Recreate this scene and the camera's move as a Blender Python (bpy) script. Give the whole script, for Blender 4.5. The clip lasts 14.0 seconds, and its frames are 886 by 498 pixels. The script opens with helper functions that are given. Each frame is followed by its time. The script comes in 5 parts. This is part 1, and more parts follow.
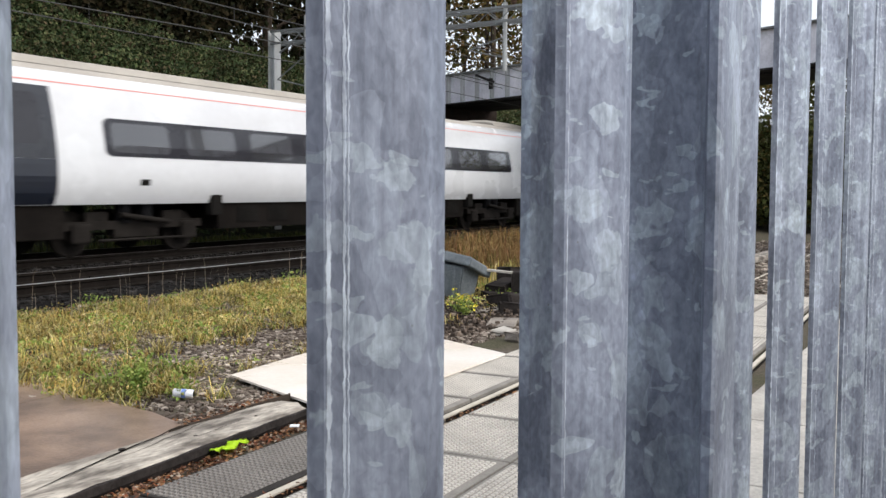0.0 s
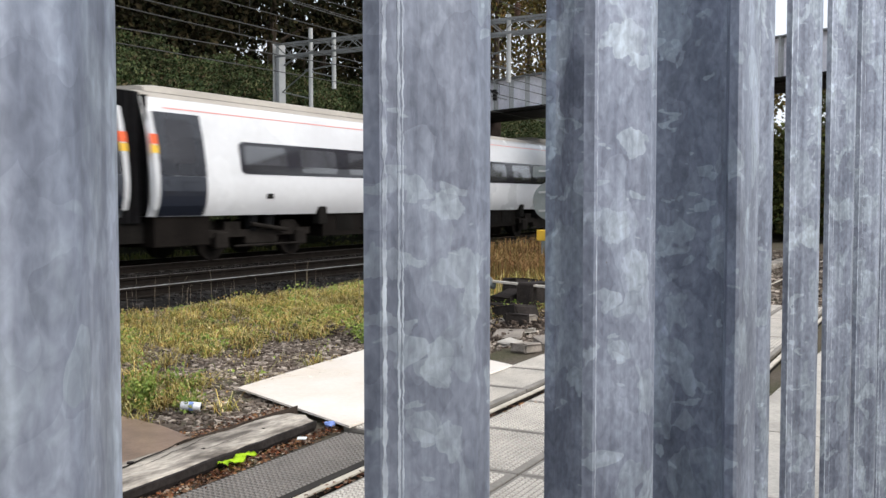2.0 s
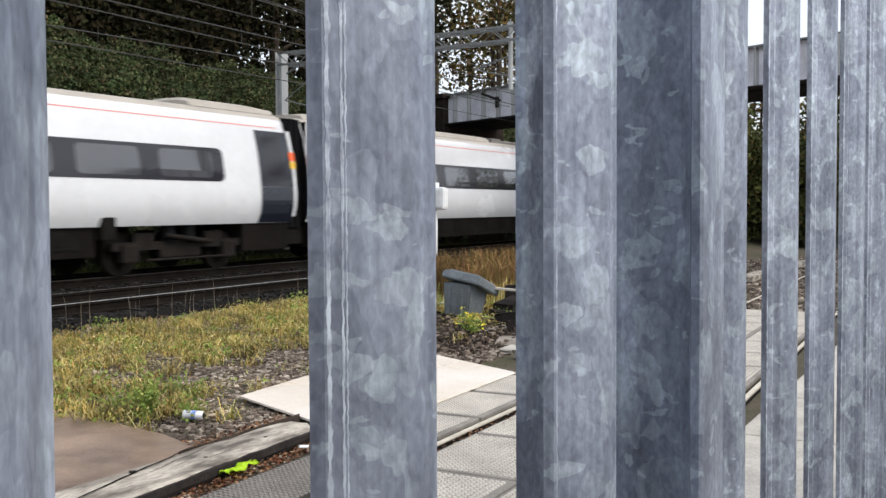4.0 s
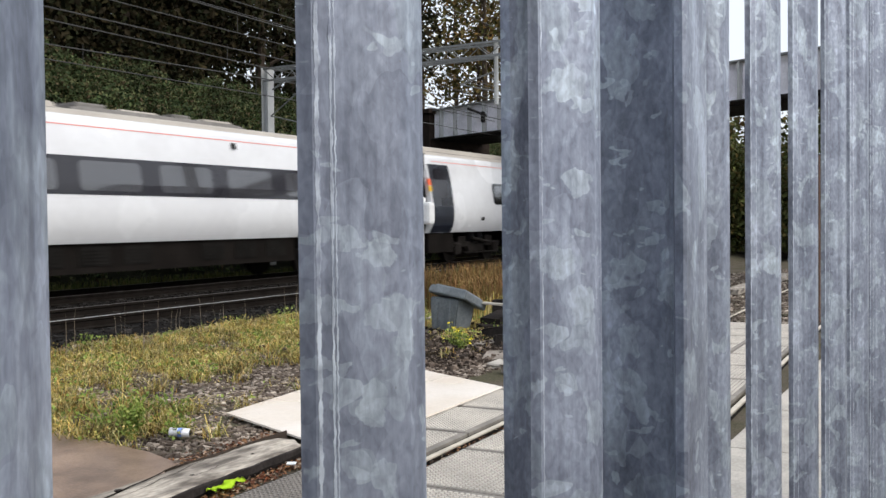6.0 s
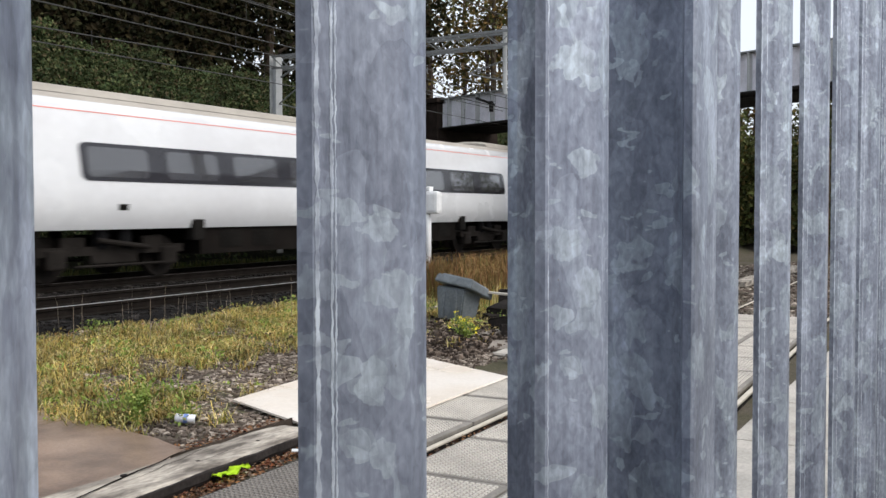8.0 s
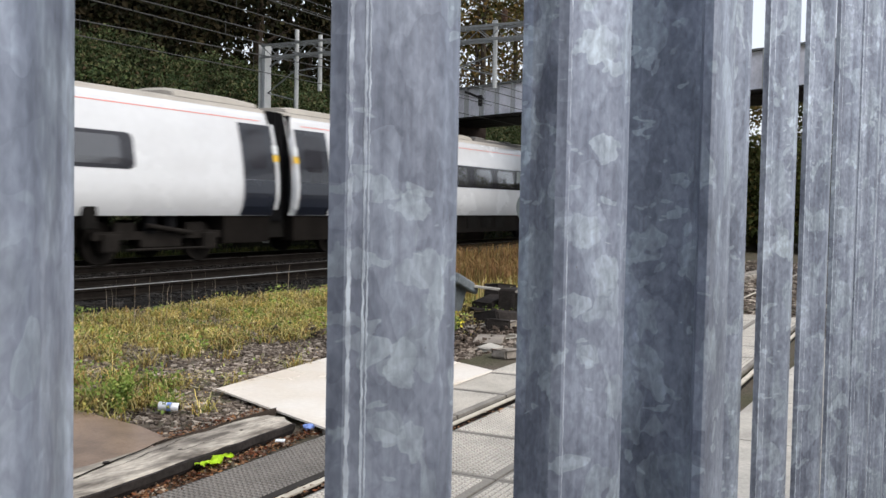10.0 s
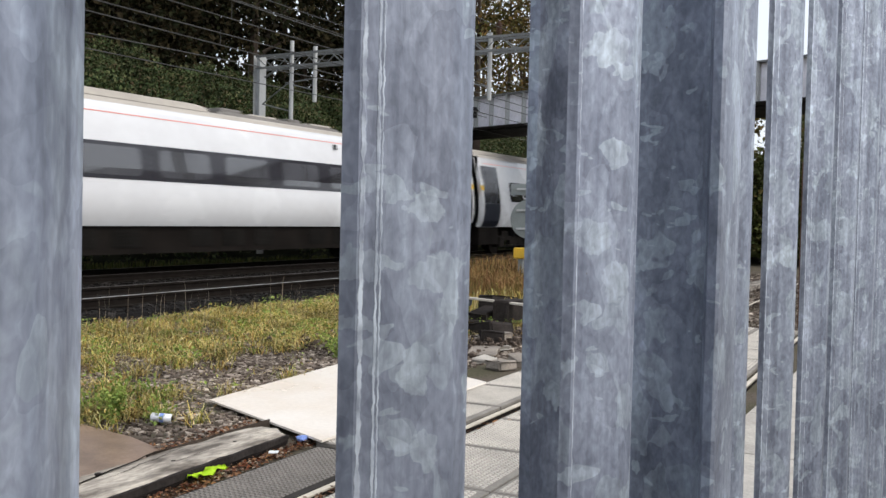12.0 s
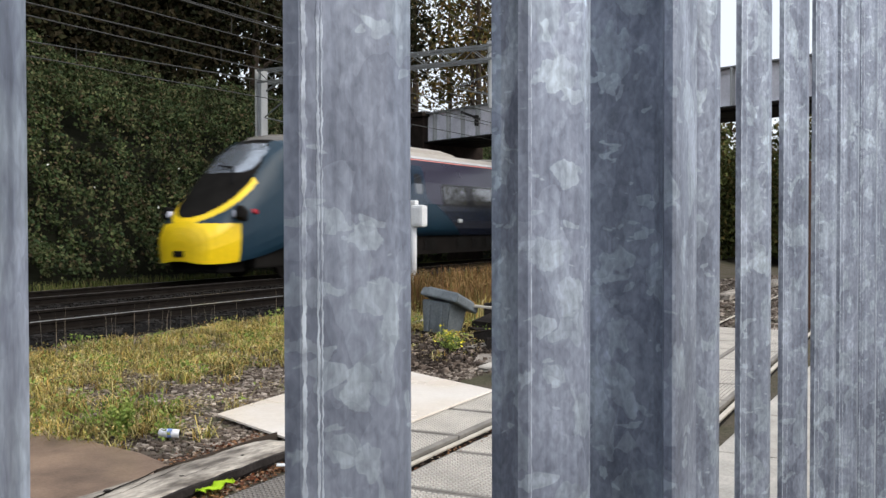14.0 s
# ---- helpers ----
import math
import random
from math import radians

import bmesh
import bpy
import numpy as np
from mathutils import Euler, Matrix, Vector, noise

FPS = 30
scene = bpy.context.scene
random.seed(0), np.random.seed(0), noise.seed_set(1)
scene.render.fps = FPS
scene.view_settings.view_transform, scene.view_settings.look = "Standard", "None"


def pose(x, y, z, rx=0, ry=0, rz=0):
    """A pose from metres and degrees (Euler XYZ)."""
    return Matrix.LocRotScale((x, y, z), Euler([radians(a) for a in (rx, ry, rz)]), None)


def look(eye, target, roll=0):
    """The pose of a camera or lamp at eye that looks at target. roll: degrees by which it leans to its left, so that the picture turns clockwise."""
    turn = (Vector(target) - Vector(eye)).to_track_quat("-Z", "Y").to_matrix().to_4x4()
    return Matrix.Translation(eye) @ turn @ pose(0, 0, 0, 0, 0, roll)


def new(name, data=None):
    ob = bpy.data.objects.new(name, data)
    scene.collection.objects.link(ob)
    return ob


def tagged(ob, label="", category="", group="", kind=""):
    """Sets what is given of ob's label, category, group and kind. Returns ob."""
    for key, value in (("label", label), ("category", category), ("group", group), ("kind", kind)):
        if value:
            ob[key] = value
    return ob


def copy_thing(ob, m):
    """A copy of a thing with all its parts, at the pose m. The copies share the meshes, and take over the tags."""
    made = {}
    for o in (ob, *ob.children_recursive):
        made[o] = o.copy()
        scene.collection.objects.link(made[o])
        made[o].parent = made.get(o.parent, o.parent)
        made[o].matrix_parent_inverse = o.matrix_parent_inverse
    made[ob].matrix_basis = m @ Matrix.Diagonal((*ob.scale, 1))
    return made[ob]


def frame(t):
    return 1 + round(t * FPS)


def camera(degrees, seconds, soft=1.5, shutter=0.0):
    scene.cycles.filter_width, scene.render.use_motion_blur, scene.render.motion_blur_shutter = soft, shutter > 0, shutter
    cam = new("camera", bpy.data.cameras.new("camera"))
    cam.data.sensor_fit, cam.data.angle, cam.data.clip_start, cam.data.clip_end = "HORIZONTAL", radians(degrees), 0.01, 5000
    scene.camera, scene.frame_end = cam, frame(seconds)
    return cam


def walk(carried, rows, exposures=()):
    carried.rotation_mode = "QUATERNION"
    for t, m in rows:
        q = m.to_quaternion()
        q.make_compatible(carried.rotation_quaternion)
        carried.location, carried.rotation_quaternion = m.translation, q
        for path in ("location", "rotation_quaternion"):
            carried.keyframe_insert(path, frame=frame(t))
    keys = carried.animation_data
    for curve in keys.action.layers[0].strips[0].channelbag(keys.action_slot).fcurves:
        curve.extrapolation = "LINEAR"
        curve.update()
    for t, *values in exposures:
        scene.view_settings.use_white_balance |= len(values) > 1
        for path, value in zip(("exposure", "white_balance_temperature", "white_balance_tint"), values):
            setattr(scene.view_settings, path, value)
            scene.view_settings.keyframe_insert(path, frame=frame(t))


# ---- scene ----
cam = camera(50.8, 14.0, shutter=0.3)
PATH = [
    (0, (0.012, 0.015, 1.51), (-0.98, 1.748, 1.397), 0.3),
    (0.5, (0.007, 0.008, 1.511), (-0.995, 1.735, 1.399), 0.3),
    (1, (0.005, 0.005, 1.512), (-1.0, 1.731, 1.415), 0.4),
    (1.5, (0.005, 0.001, 1.514), (-1.001, 1.727, 1.424), 0.3),
    (2, (0.008, -0.004, 1.515), (-0.993, 1.725, 1.426), 0.0),
    (2.5, (0.01, -0.006, 1.517), (-0.993, 1.722, 1.438), -0.1),
    (3, (0.017, -0.005, 1.518), (-0.99, 1.722, 1.442), -0.2),
    (5.5, (0.033, -0.001, 1.522), (-0.963, 1.732, 1.467), -0.6),
    (6, (0.031, -0.008, 1.523), (-0.953, 1.733, 1.48), -0.6),
    (6.5, (0.032, -0.006, 1.522), (-0.949, 1.736, 1.478), -0.4),
    (7, (0.034, 0.002, 1.519), (-0.955, 1.74, 1.465), -0.3),
    (7.5, (0.031, -0.001, 1.519), (-0.97, 1.73, 1.455), -0.2),
    (9.8, (0.019, 0.0, 1.514), (-0.945, 1.752, 1.442), 0.9),
    (10, (0.013, -0.002, 1.514), (-0.957, 1.746, 1.435), 1.1),
    (10.5, (0.002, 0.005, 1.512), (-0.971, 1.75, 1.421), 1.1),
    (11, (-0.005, 0.014, 1.509), (-0.959, 1.769, 1.413), 1.2),
    (11.5, (0.0, 0.007, 1.512), (-0.946, 1.768, 1.445), 1.4),
    (12, (0.004, 0.002, 1.511), (-0.955, 1.756, 1.457), 1.3),
    (12.5, (0.019, 0.0, 1.515), (-0.951, 1.749, 1.465), 0.8),
    (13, (0.032, -0.003, 1.517), (-0.949, 1.74, 1.479), 0.2),
    (13.5, (0.033, -0.005, 1.518), (-0.947, 1.739, 1.485), -0.1),
    (14, (0.032, -0.006, 1.517), (-0.938, 1.743, 1.481), -0.1),
]
walk(cam, [(t, look(eye, target, roll)) for t, eye, target, roll in PATH], [(0, 0.24), (3, 0.24), (5.5, 0.15), (10, 0.12), (14, 0.14)])

# ---- light ----
world = bpy.data.worlds.new("world")
scene.world = world
world.use_nodes = True
wn = world.node_tree.nodes
sky = wn.new("ShaderNodeTexSky")
sky.sky_type = "NISHITA"
sky.sun_disc = False
sky.sun_elevation, sky.sun_rotation = radians(44), radians(88)
sky.air_density, sky.dust_density, sky.ozone_density = 1.0, 4.0, 1.0
wmix = wn.new("ShaderNodeMixRGB")
wmix.inputs[0].default_value = 0.72
wmix.inputs[2].default_value = (11.2, 11.9, 13.0, 1)
world.node_tree.links.new(sky.outputs[0], wmix.inputs[1])
world.node_tree.links.new(wmix.outputs[0], wn["Background"].inputs[0])
wn["Background"].inputs[1].default_value = 0.10

sun = new("sun", bpy.data.lights.new("sun", "SUN"))
sun.data.energy, sun.data.angle, sun.data.color = 2.3, radians(48), (1.0, 0.95, 0.88)
sun.matrix_world = look((30, 1, 29), (0, 0, 0))


# ---- materials ----
def mat(name, base, rough=0.6, metal=0.0, var=0.25, scale=6.0, fine=60.0, bump=0.15, tint=None, dist=0.01, coord="Object", spec=0.5, rnd=0.0, coat=0.0, stretch=(1, 1, 1)):
    """A surface with large stains and fine grain: base colour, tint mixed in by noise."""
    m = bpy.data.materials.new(name)
    m.use_nodes = True
    n, l = m.node_tree.nodes, m.node_tree.links
    b = n["Principled BSDF"]
    tc = n.new("ShaderNodeTexCoord")
    big, small = n.new("ShaderNodeTexNoise"), n.new("ShaderNodeTexNoise")
    big.inputs["Scale"].default_value, small.inputs["Scale"].default_value = scale, fine
    big.inputs["Detail"].default_value, small.inputs["Detail"].default_value = 5, 3
    mp = n.new("ShaderNodeMapping")
    mp.inputs["Scale"].default_value = stretch
    l.new(tc.outputs[coord], mp.inputs[0])
    for t in (big, small):
        l.new(mp.outputs[0], t.inputs["Vector"])
    tint = tint or tuple(c * (1 - var) for c in base)
    ramp = n.new("ShaderNodeValToRGB")
    ramp.color_ramp.elements[0].position, ramp.color_ramp.elements[1].position = 0.38, 0.62
    l.new(big.outputs["Fac"], ramp.inputs[0])
    mix = n.new("ShaderNodeMixRGB")
    mix.inputs[1].default_value, mix.inputs[2].default_value = (*base, 1), (*tint, 1)
    l.new(ramp.outputs[0], mix.inputs[0])
    mul = n.new("ShaderNodeMixRGB")
    mul.blend_type = "MULTIPLY"
    mul.inputs[0].default_value = 1
    gr = n.new("ShaderNodeMapRange")
    gr.inputs["From Min"].default_value, gr.inputs["From Max"].default_value = 0.25, 0.75
    gr.inputs["To Min"].default_value, gr.inputs["To Max"].default_value = 1 - var, 1 + var * 0.6
    l.new(small.outputs["Fac"], gr.inputs[0])
    l.new(mix.outputs[0], mul.inputs[1])
    l.new(gr.outputs[0], mul.inputs[2])
    out = mul
    if rnd:
        info = n.new("ShaderNodeObjectInfo")
        hv = n.new("ShaderNodeMapRange")
        hv.inputs["To Min"].default_value, hv.inputs["To Max"].default_value = 1 - rnd, 1 + rnd
        l.new(info.outputs["Random"], hv.inputs[0])
        m2 = n.new("ShaderNodeMixRGB")
        m2.blend_type = "MULTIPLY"
        m2.inputs[0].default_value = 1
        l.new(mul.outputs[0], m2.inputs[1])
        l.new(hv.outputs[0], m2.inputs[2])
        out = m2
    l.new(out.outputs[0], b.inputs["Base Color"])
    rr = n.new("ShaderNodeMapRange")
    rr.inputs["To Min"].default_value, rr.inputs["To Max"].default_value = max(0.02, rough - 0.12), min(1, rough + 0.12)
    l.new(big.outputs["Fac"], rr.inputs[0])
    l.new(rr.outputs[0], b.inputs["Roughness"])
    b.inputs["Metallic"].default_value = metal
    b.inputs["Specular IOR Level"].default_value = spec
    b.inputs["Coat Weight"].default_value = coat
    if bump:
        bp = n.new("ShaderNodeBump")
        bp.inputs["Strength"].default_value, bp.inputs["Distance"].default_value = bump, dist
        l.new(small.outputs["Fac"], bp.inputs["Height"])
        l.new(bp.outputs[0], b.inputs["Normal"])
    return m


def island(name, colours, rough=0.8, spec=0.12):
    """Many small pieces in one mesh, each with its own colour out of a ramp."""
    m = bpy.data.materials.new(name)
    m.use_nodes = True
    n, l = m.node_tree.nodes, m.node_tree.links
    b = n["Principled BSDF"]
    geo, ramp = n.new("ShaderNodeNewGeometry"), n.new("ShaderNodeValToRGB")
    e = ramp.color_ramp.elements
    while len(e) < len(colours):
        e.new(0.5)
    for i, c in enumerate(colours):
        e[i].position, e[i].color = i / (len(colours) - 1), (*c, 1)
    l.new(geo.outputs["Random Per Island"], ramp.inputs[0])
    tc, no = n.new("ShaderNodeTexCoord"), n.new("ShaderNodeTexNoise")
    no.inputs["Scale"].default_value = 1.1
    no.inputs["Detail"].default_value = 5
    l.new(tc.outputs["Object"], no.inputs["Vector"])
    gr = n.new("ShaderNodeMapRange")
    gr.inputs["From Min"].default_value, gr.inputs["From Max"].default_value = 0.3, 0.7
    gr.inputs["To Min"].default_value, gr.inputs["To Max"].default_value = 0.45, 1.5
    l.new(no.outputs["Fac"], gr.inputs[0])
    mul = n.new("ShaderNodeMixRGB")
    mul.blend_type = "MULTIPLY"
    mul.inputs[0].default_value = 1
    l.new(ramp.outputs[0], mul.inputs[1])
    l.new(gr.outputs[0], mul.inputs[2])
    l.new(mul.outputs[0], b.inputs["Base Color"])
    b.inputs["Roughness"].default_value = rough
    b.inputs["Specular IOR Level"].default_value = spec
    return m


def galvanised(name, dark=0.255, light=0.455, streak=1.0, runs=(), patches=(), blooms=0.61, rim=0.012):
    """Weathered zinc: spangle patches stretched along the steel, pale drips, dark pits."""
    m = bpy.data.materials.new(name)
    m.use_nodes = True
    n, l = m.node_tree.nodes, m.node_tree.links
    b = n["Principled BSDF"]
    tc = n.new("ShaderNodeTexCoord")

    def mapped(sx, sy, sz):
        mp = n.new("ShaderNodeMapping")
        mp.inputs["Scale"].default_value = (sx, sy, sz)
        l.new(tc.outputs["Object"], mp.inputs[0])
        return mp

    def noise_of(mp, scale, detail=4, dist=0.0):
        t = n.new("ShaderNodeTexNoise")
        t.inputs["Scale"].default_value, t.inputs["Detail"].default_value, t.inputs["Distortion"].default_value = scale, detail, dist
        l.new(mp.outputs[0], t.inputs["Vector"])
        return t

    def ramp_of(sock, a, c, ca=(0, 0, 0), cc=(1, 1, 1)):
        r = n.new("ShaderNodeValToRGB")
        r.color_ramp.elements[0].position, r.color_ramp.elements[1].position = a, c
        r.color_ramp.elements[0].color, r.color_ramp.elements[1].color = (*ca, 1), (*cc, 1)
        l.new(sock, r.inputs[0])
        return r

    def mixed(kind, fac, a, c):
        x = n.new("ShaderNodeMixRGB")
        x.blend_type = kind
        for i, v in enumerate((fac, a, c)):
            if isinstance(v, (int, float)):
                x.inputs[i].default_value = v
            elif isinstance(v, tuple):
                x.inputs[i].default_value = (*v, 1)
            else:
                l.new(v, x.inputs[i])
        return x.outputs[0]

    warp = noise_of(mapped(1, 1, 0.7), 28, 3)
    base = noise_of(mapped(1, 1, 0.35), 34, 8, 1.0)
    r0 = ramp_of(base.outputs["Fac"], 0.32, 0.70, (dark * 0.89, dark, dark * 1.26), (light * 0.81, light * 0.90, light * 1.10))
    # angular spangles
    vec = n.new("ShaderNodeVectorMath")
    vec.operation = "MULTIPLY_ADD"
    l.new(warp.outputs["Color"], vec.inputs[0])
    vec.inputs[1].default_value = (0.045, 0.045, 0.045)
    l.new(mapped(1, 1, 0.62).outputs[0], vec.inputs[2])
    vo = n.new("ShaderNodeTexVoronoi")
    vo.inputs["Scale"].default_value = 58
    l.new(vec.outputs[0], vo.inputs["Vector"])
    sep = n.new("ShaderNodeSeparateColor")
    l.new(vo.outputs["Color"], sep.inputs[0])
    shade = ramp_of(sep.outputs[1], 0.1, 0.95, (0.80, 0.80, 0.82), (1.12, 1.12, 1.11))
    c = mixed("MULTIPLY", 0.8, r0.outputs[0], shade.outputs[0])
    cell = ramp_of(sep.outputs[0], 0.74, 0.76)
    c = mixed("MIX", mixed("MULTIPLY", 1.0, cell.outputs[0], (0.30, 0.30, 0.30)), c, (light * 1.05, light * 1.22, light * 1.34))
    # ragged pale blooms, crisp at the rim, and soft dull clouds
    pale = (light * 1.16, light * 1.33, light * 1.48)
    inner = ramp_of(noise_of(mapped(1, 1, 0.7), 70, 5).outputs["Fac"], 0.25, 0.7, (0.25, 0.25, 0.25), (0.68, 0.68, 0.68))
    bloom = ramp_of(noise_of(mapped(1, 1, 0.75), 40, 3, 0.5).outputs["Fac"], blooms, blooms + rim)
    c = mixed("MIX", mixed("MULTIPLY", 1.0, bloom.outputs[0], inner.outputs[0]), c, pale)
    flecks = ramp_of(noise_of(mapped(1, 1, 1.9), 60, 2, 0.4).outputs["Fac"], 0.655, 0.655 + rim, cc=(0.5, 0.5, 0.5))
    c = mixed("MIX", flecks.outputs[0], c, pale)
    if patches:
        # larger blooms, each with a place of its own on the steel
        shaken = n.new("ShaderNodeVectorMath")
        shaken.operation = "MULTIPLY_ADD"
        l.new(noise_of(mapped(1, 1, 1), 120, 4).outputs["Color"], shaken.inputs[0])
        shaken.inputs[1].default_value = (0, 0.0120, 0.0170)
        l.new(tc.outputs["Object"], shaken.inputs[2])
        near = None
        for y0, z0, ry, rz in patches:
            mp = n.new("ShaderNodeMapping")
            mp.inputs["Scale"].default_value = (0, 1 / ry, 1 / rz)
            mp.inputs["Location"].default_value = (0, -(y0 + 0.0060) / ry, -(z0 + 0.0085) / rz)
            l.new(shaken.outputs[0], mp.inputs[0])
            size = n.new("ShaderNodeVectorMath")
            size.operation = "LENGTH"
            l.new(mp.outputs[0], size.inputs[0])
            if near is None:
                near = size.outputs["Value"]
            else:
                least = n.new("ShaderNodeMath")
                least.operation = "MINIMUM"
                l.new(near, least.inputs[0])
                l.new(size.outputs["Value"], least.inputs[1])
                near = least.outputs[0]
        spot = ramp_of(near, 0.93, 1.0, (1, 1, 1), (0, 0, 0))
        c = mixed("MIX", mixed("MULTIPLY", 1.0, spot.outputs[0], inner.outputs[0]), c, pale)
    cloud = ramp_of(noise_of(mapped(1, 1, 0.22), 24, 4, 0.8).outputs["Fac"], 0.30, 0.60, (0.80, 0.81, 0.83), (1.04, 1.04, 1.03))
    c = mixed("MULTIPLY", 1.0, c, cloud.outputs[0])
    vo2 = n.new("ShaderNodeTexVoronoi")
    vo2.inputs["Scale"].default_value = 100
    l.new(vec.outputs[0], vo2.inputs["Vector"])
    sep2 = n.new("ShaderNodeSeparateColor")
    l.new(vo2.outputs["Color"], sep2.inputs[0])
    c = mixed("MULTIPLY", 0.75, c, ramp_of(sep2.outputs[2], 0.1, 0.95, (0.84, 0.84, 0.85), (1.13, 1.13, 1.12)).outputs[0])
    # long streaks
    st = ramp_of(noise_of(mapped(1, 1, 0.012), 130, 3, 0.1).outputs["Fac"], 0.36, 0.68, (0.78, 0.78, 0.80), (1.2, 1.2, 1.19))
    c = mixed("MULTIPLY", streak, c, st.outputs[0])
    mott = ramp_of(noise_of(mapped(1, 1, 0.6), 330, 7, 0.4).outputs["Fac"], 0.30, 0.70, (0.76, 0.76, 0.77), (1.21, 1.21, 1.20))
    c = mixed("MULTIPLY", 1.0, c, mott.outputs[0])
    # pits
    pv = n.new("ShaderNodeTexVoronoi")
    pv.inputs["Scale"].default_value = 150
    l.new(mapped(1, 1, 0.8).outputs[0], pv.inputs["Vector"])
    pit = ramp_of(pv.outputs["Distance"], 0.03, 0.075)
    keep = ramp_of(noise_of(mapped(1, 1, 1), 16, 3).outputs["Fac"], 0.54, 0.60)
    c = mixed("MIX", mixed("MULTIPLY", 1.0, mixed("SUBTRACT", 1.0, (1, 1, 1), pit.outputs[0]), keep.outputs[0]), c, (0.16, 0.16, 0.165))
    # crusted runs of zinc down the steel
    height = None
    xyz = n.new("ShaderNodeSeparateXYZ")
    l.new(tc.outputs["Object"], xyz.inputs[0])
    for k, (y0, w) in enumerate(runs):
        wob = noise_of(mapped(0, 0, 1), 210 + 47 * k, 9)
        off = n.new("ShaderNodeMath")
        off.operation = "MULTIPLY_ADD"
        off.inputs[1].default_value, off.inputs[2].default_value = 0.0011, -0.00055 - y0
        l.new(wob.outputs["Fac"], off.inputs[0])
        add = n.new("ShaderNodeMath")
        l.new(xyz.outputs[1], add.inputs[0])
        l.new(off.outputs[0], add.inputs[1])
        dist = n.new("ShaderNodeMath")
        dist.operation = "ABSOLUTE"
        l.new(add.outputs[0], dist.inputs[0])
        fat = n.new("ShaderNodeMath")
        fat.operation = "DIVIDE"
        l.new(dist.outputs[0], fat.inputs[0])
        fw = n.new("ShaderNodeMapRange")
        fw.inputs["From Min"].default_value, fw.inputs["From Max"].default_value = 0.3, 0.7
        fw.inputs["To Min"].default_value, fw.inputs["To Max"].default_value = w * 0.25, w * 1.5
        l.new(noise_of(mapped(1, 1, 1), 170 + 50 * k, 5).outputs["Fac"], fw.inputs[0])
        l.new(fw.outputs[0], fat.inputs[1])
        line = ramp_of(fat.outputs[0], 0.55, 1.0, (1, 1, 1), (0, 0, 0))
        c = mixed("MIX", mixed("MULTIPLY", 1.0, line.outputs[0], ramp_of(noise_of(mapped(1, 1, 1), 90, 3).outputs["Fac"], 0.3, 0.65).outputs[0]), c, (0.66, 0.73, 0.82))
        height = line.outputs[0] if height is None else mixed("ADD", 1.0, height, line.outputs[0])
    l.new(c, b.inputs["Base Color"])
    rr = n.new("ShaderNodeMapRange")
    rr.inputs["To Min"].default_value, rr.inputs["To Max"].default_value = 0.36, 0.62
    l.new(base.outputs["Fac"], rr.inputs[0])
    l.new(rr.outputs[0], b.inputs["Roughness"])
    b.inputs["Metallic"].default_value = 0.45
    bp = n.new("ShaderNodeBump")
    bp.inputs["Strength"].default_value, bp.inputs["Distance"].default_value = 0.5, 0.0014
    l.new(noise_of(mapped(1, 1, 0.25), 120, 4).outputs["Fac"], bp.inputs["Height"])
    bp2 = n.new("ShaderNodeBump")
    bp2.inputs["Strength"].default_value, bp2.inputs["Distance"].default_value = 0.3, 0.0008
    l.new(st.outputs[0], bp2.inputs["Height"])
    l.new(bp.outputs[0], bp2.inputs["Normal"])
    last = bp2
    if height is not None:
        last = n.new("ShaderNodeBump")
        last.inputs["Strength"].default_value, last.inputs["Distance"].default_value = 0.3, 0.0010
        l.new(height, last.inputs["Height"])
        l.new(bp2.outputs[0], last.inputs["Normal"])
    l.new(last.outputs[0], b.inputs["Normal"])
    return m


ZINC = galvanised("galvanised_steel", runs=((-0.0300, 0.0005), (-0.0255, 0.0003), (0.012, 0.0003)))
FIRST_BLOOMS = ((-0.0275, 1.4997, 0.010, 0.0035), (-0.0080, 1.497, 0.0085, 0.0065), (-0.0045, 1.487, 0.0042, 0.0085), (-0.0155, 1.470, 0.0038, 0.0100), (-0.0290, 1.481, 0.0085, 0.0022), (-0.0125, 1.515, 0.0045, 0.0050), (-0.0260, 1.521, 0.0120, 0.0026), (-0.0120, 1.446, 0.0045, 0.0065), (0.0040, 1.462, 0.0022, 0.0050))
SECOND_BLOOMS = ((-0.0235, 1.507, 0.0085, 0.0085), (-0.0030, 1.430, 0.0070, 0.0130), (-0.0110, 1.487, 0.0060, 0.0095), (-0.0140, 1.545, 0.0080, 0.0060), (-0.0020, 1.385, 0.0070, 0.0100), (-0.0180, 1.590, 0.0100, 0.0090))
RUNS = ((-0.0292, 0.0008), (-0.0256, 0.0005), (-0.0246, 0.0003))
ZINC_FIRST = galvanised("galvanised_steel_with_runs", runs=RUNS, patches=FIRST_BLOOMS, blooms=0.68)
ZINC_SECOND = galvanised("galvanised_steel_with_blooms", 0.31, 0.54, runs=((-0.0290, 0.0003),), patches=SECOND_BLOOMS, blooms=0.66)
ZINC_NEAR = galvanised("galvanised_steel_dull", runs=((-0.0300, 0.0004),), blooms=0.56, rim=0.2)
ZINC_PLAIN = galvanised("galvanised_rail_steel")
ZINC_DARK = galvanised("galvanised_post_steel", 0.22, 0.46, 0.6)
WHITE = mat("white_train_paint", (0.62, 0.625, 0.645), 0.25, 0, 0.04, 0.5, 6, 0.0, tint=(0.68, 0.69, 0.71), coat=0.3)
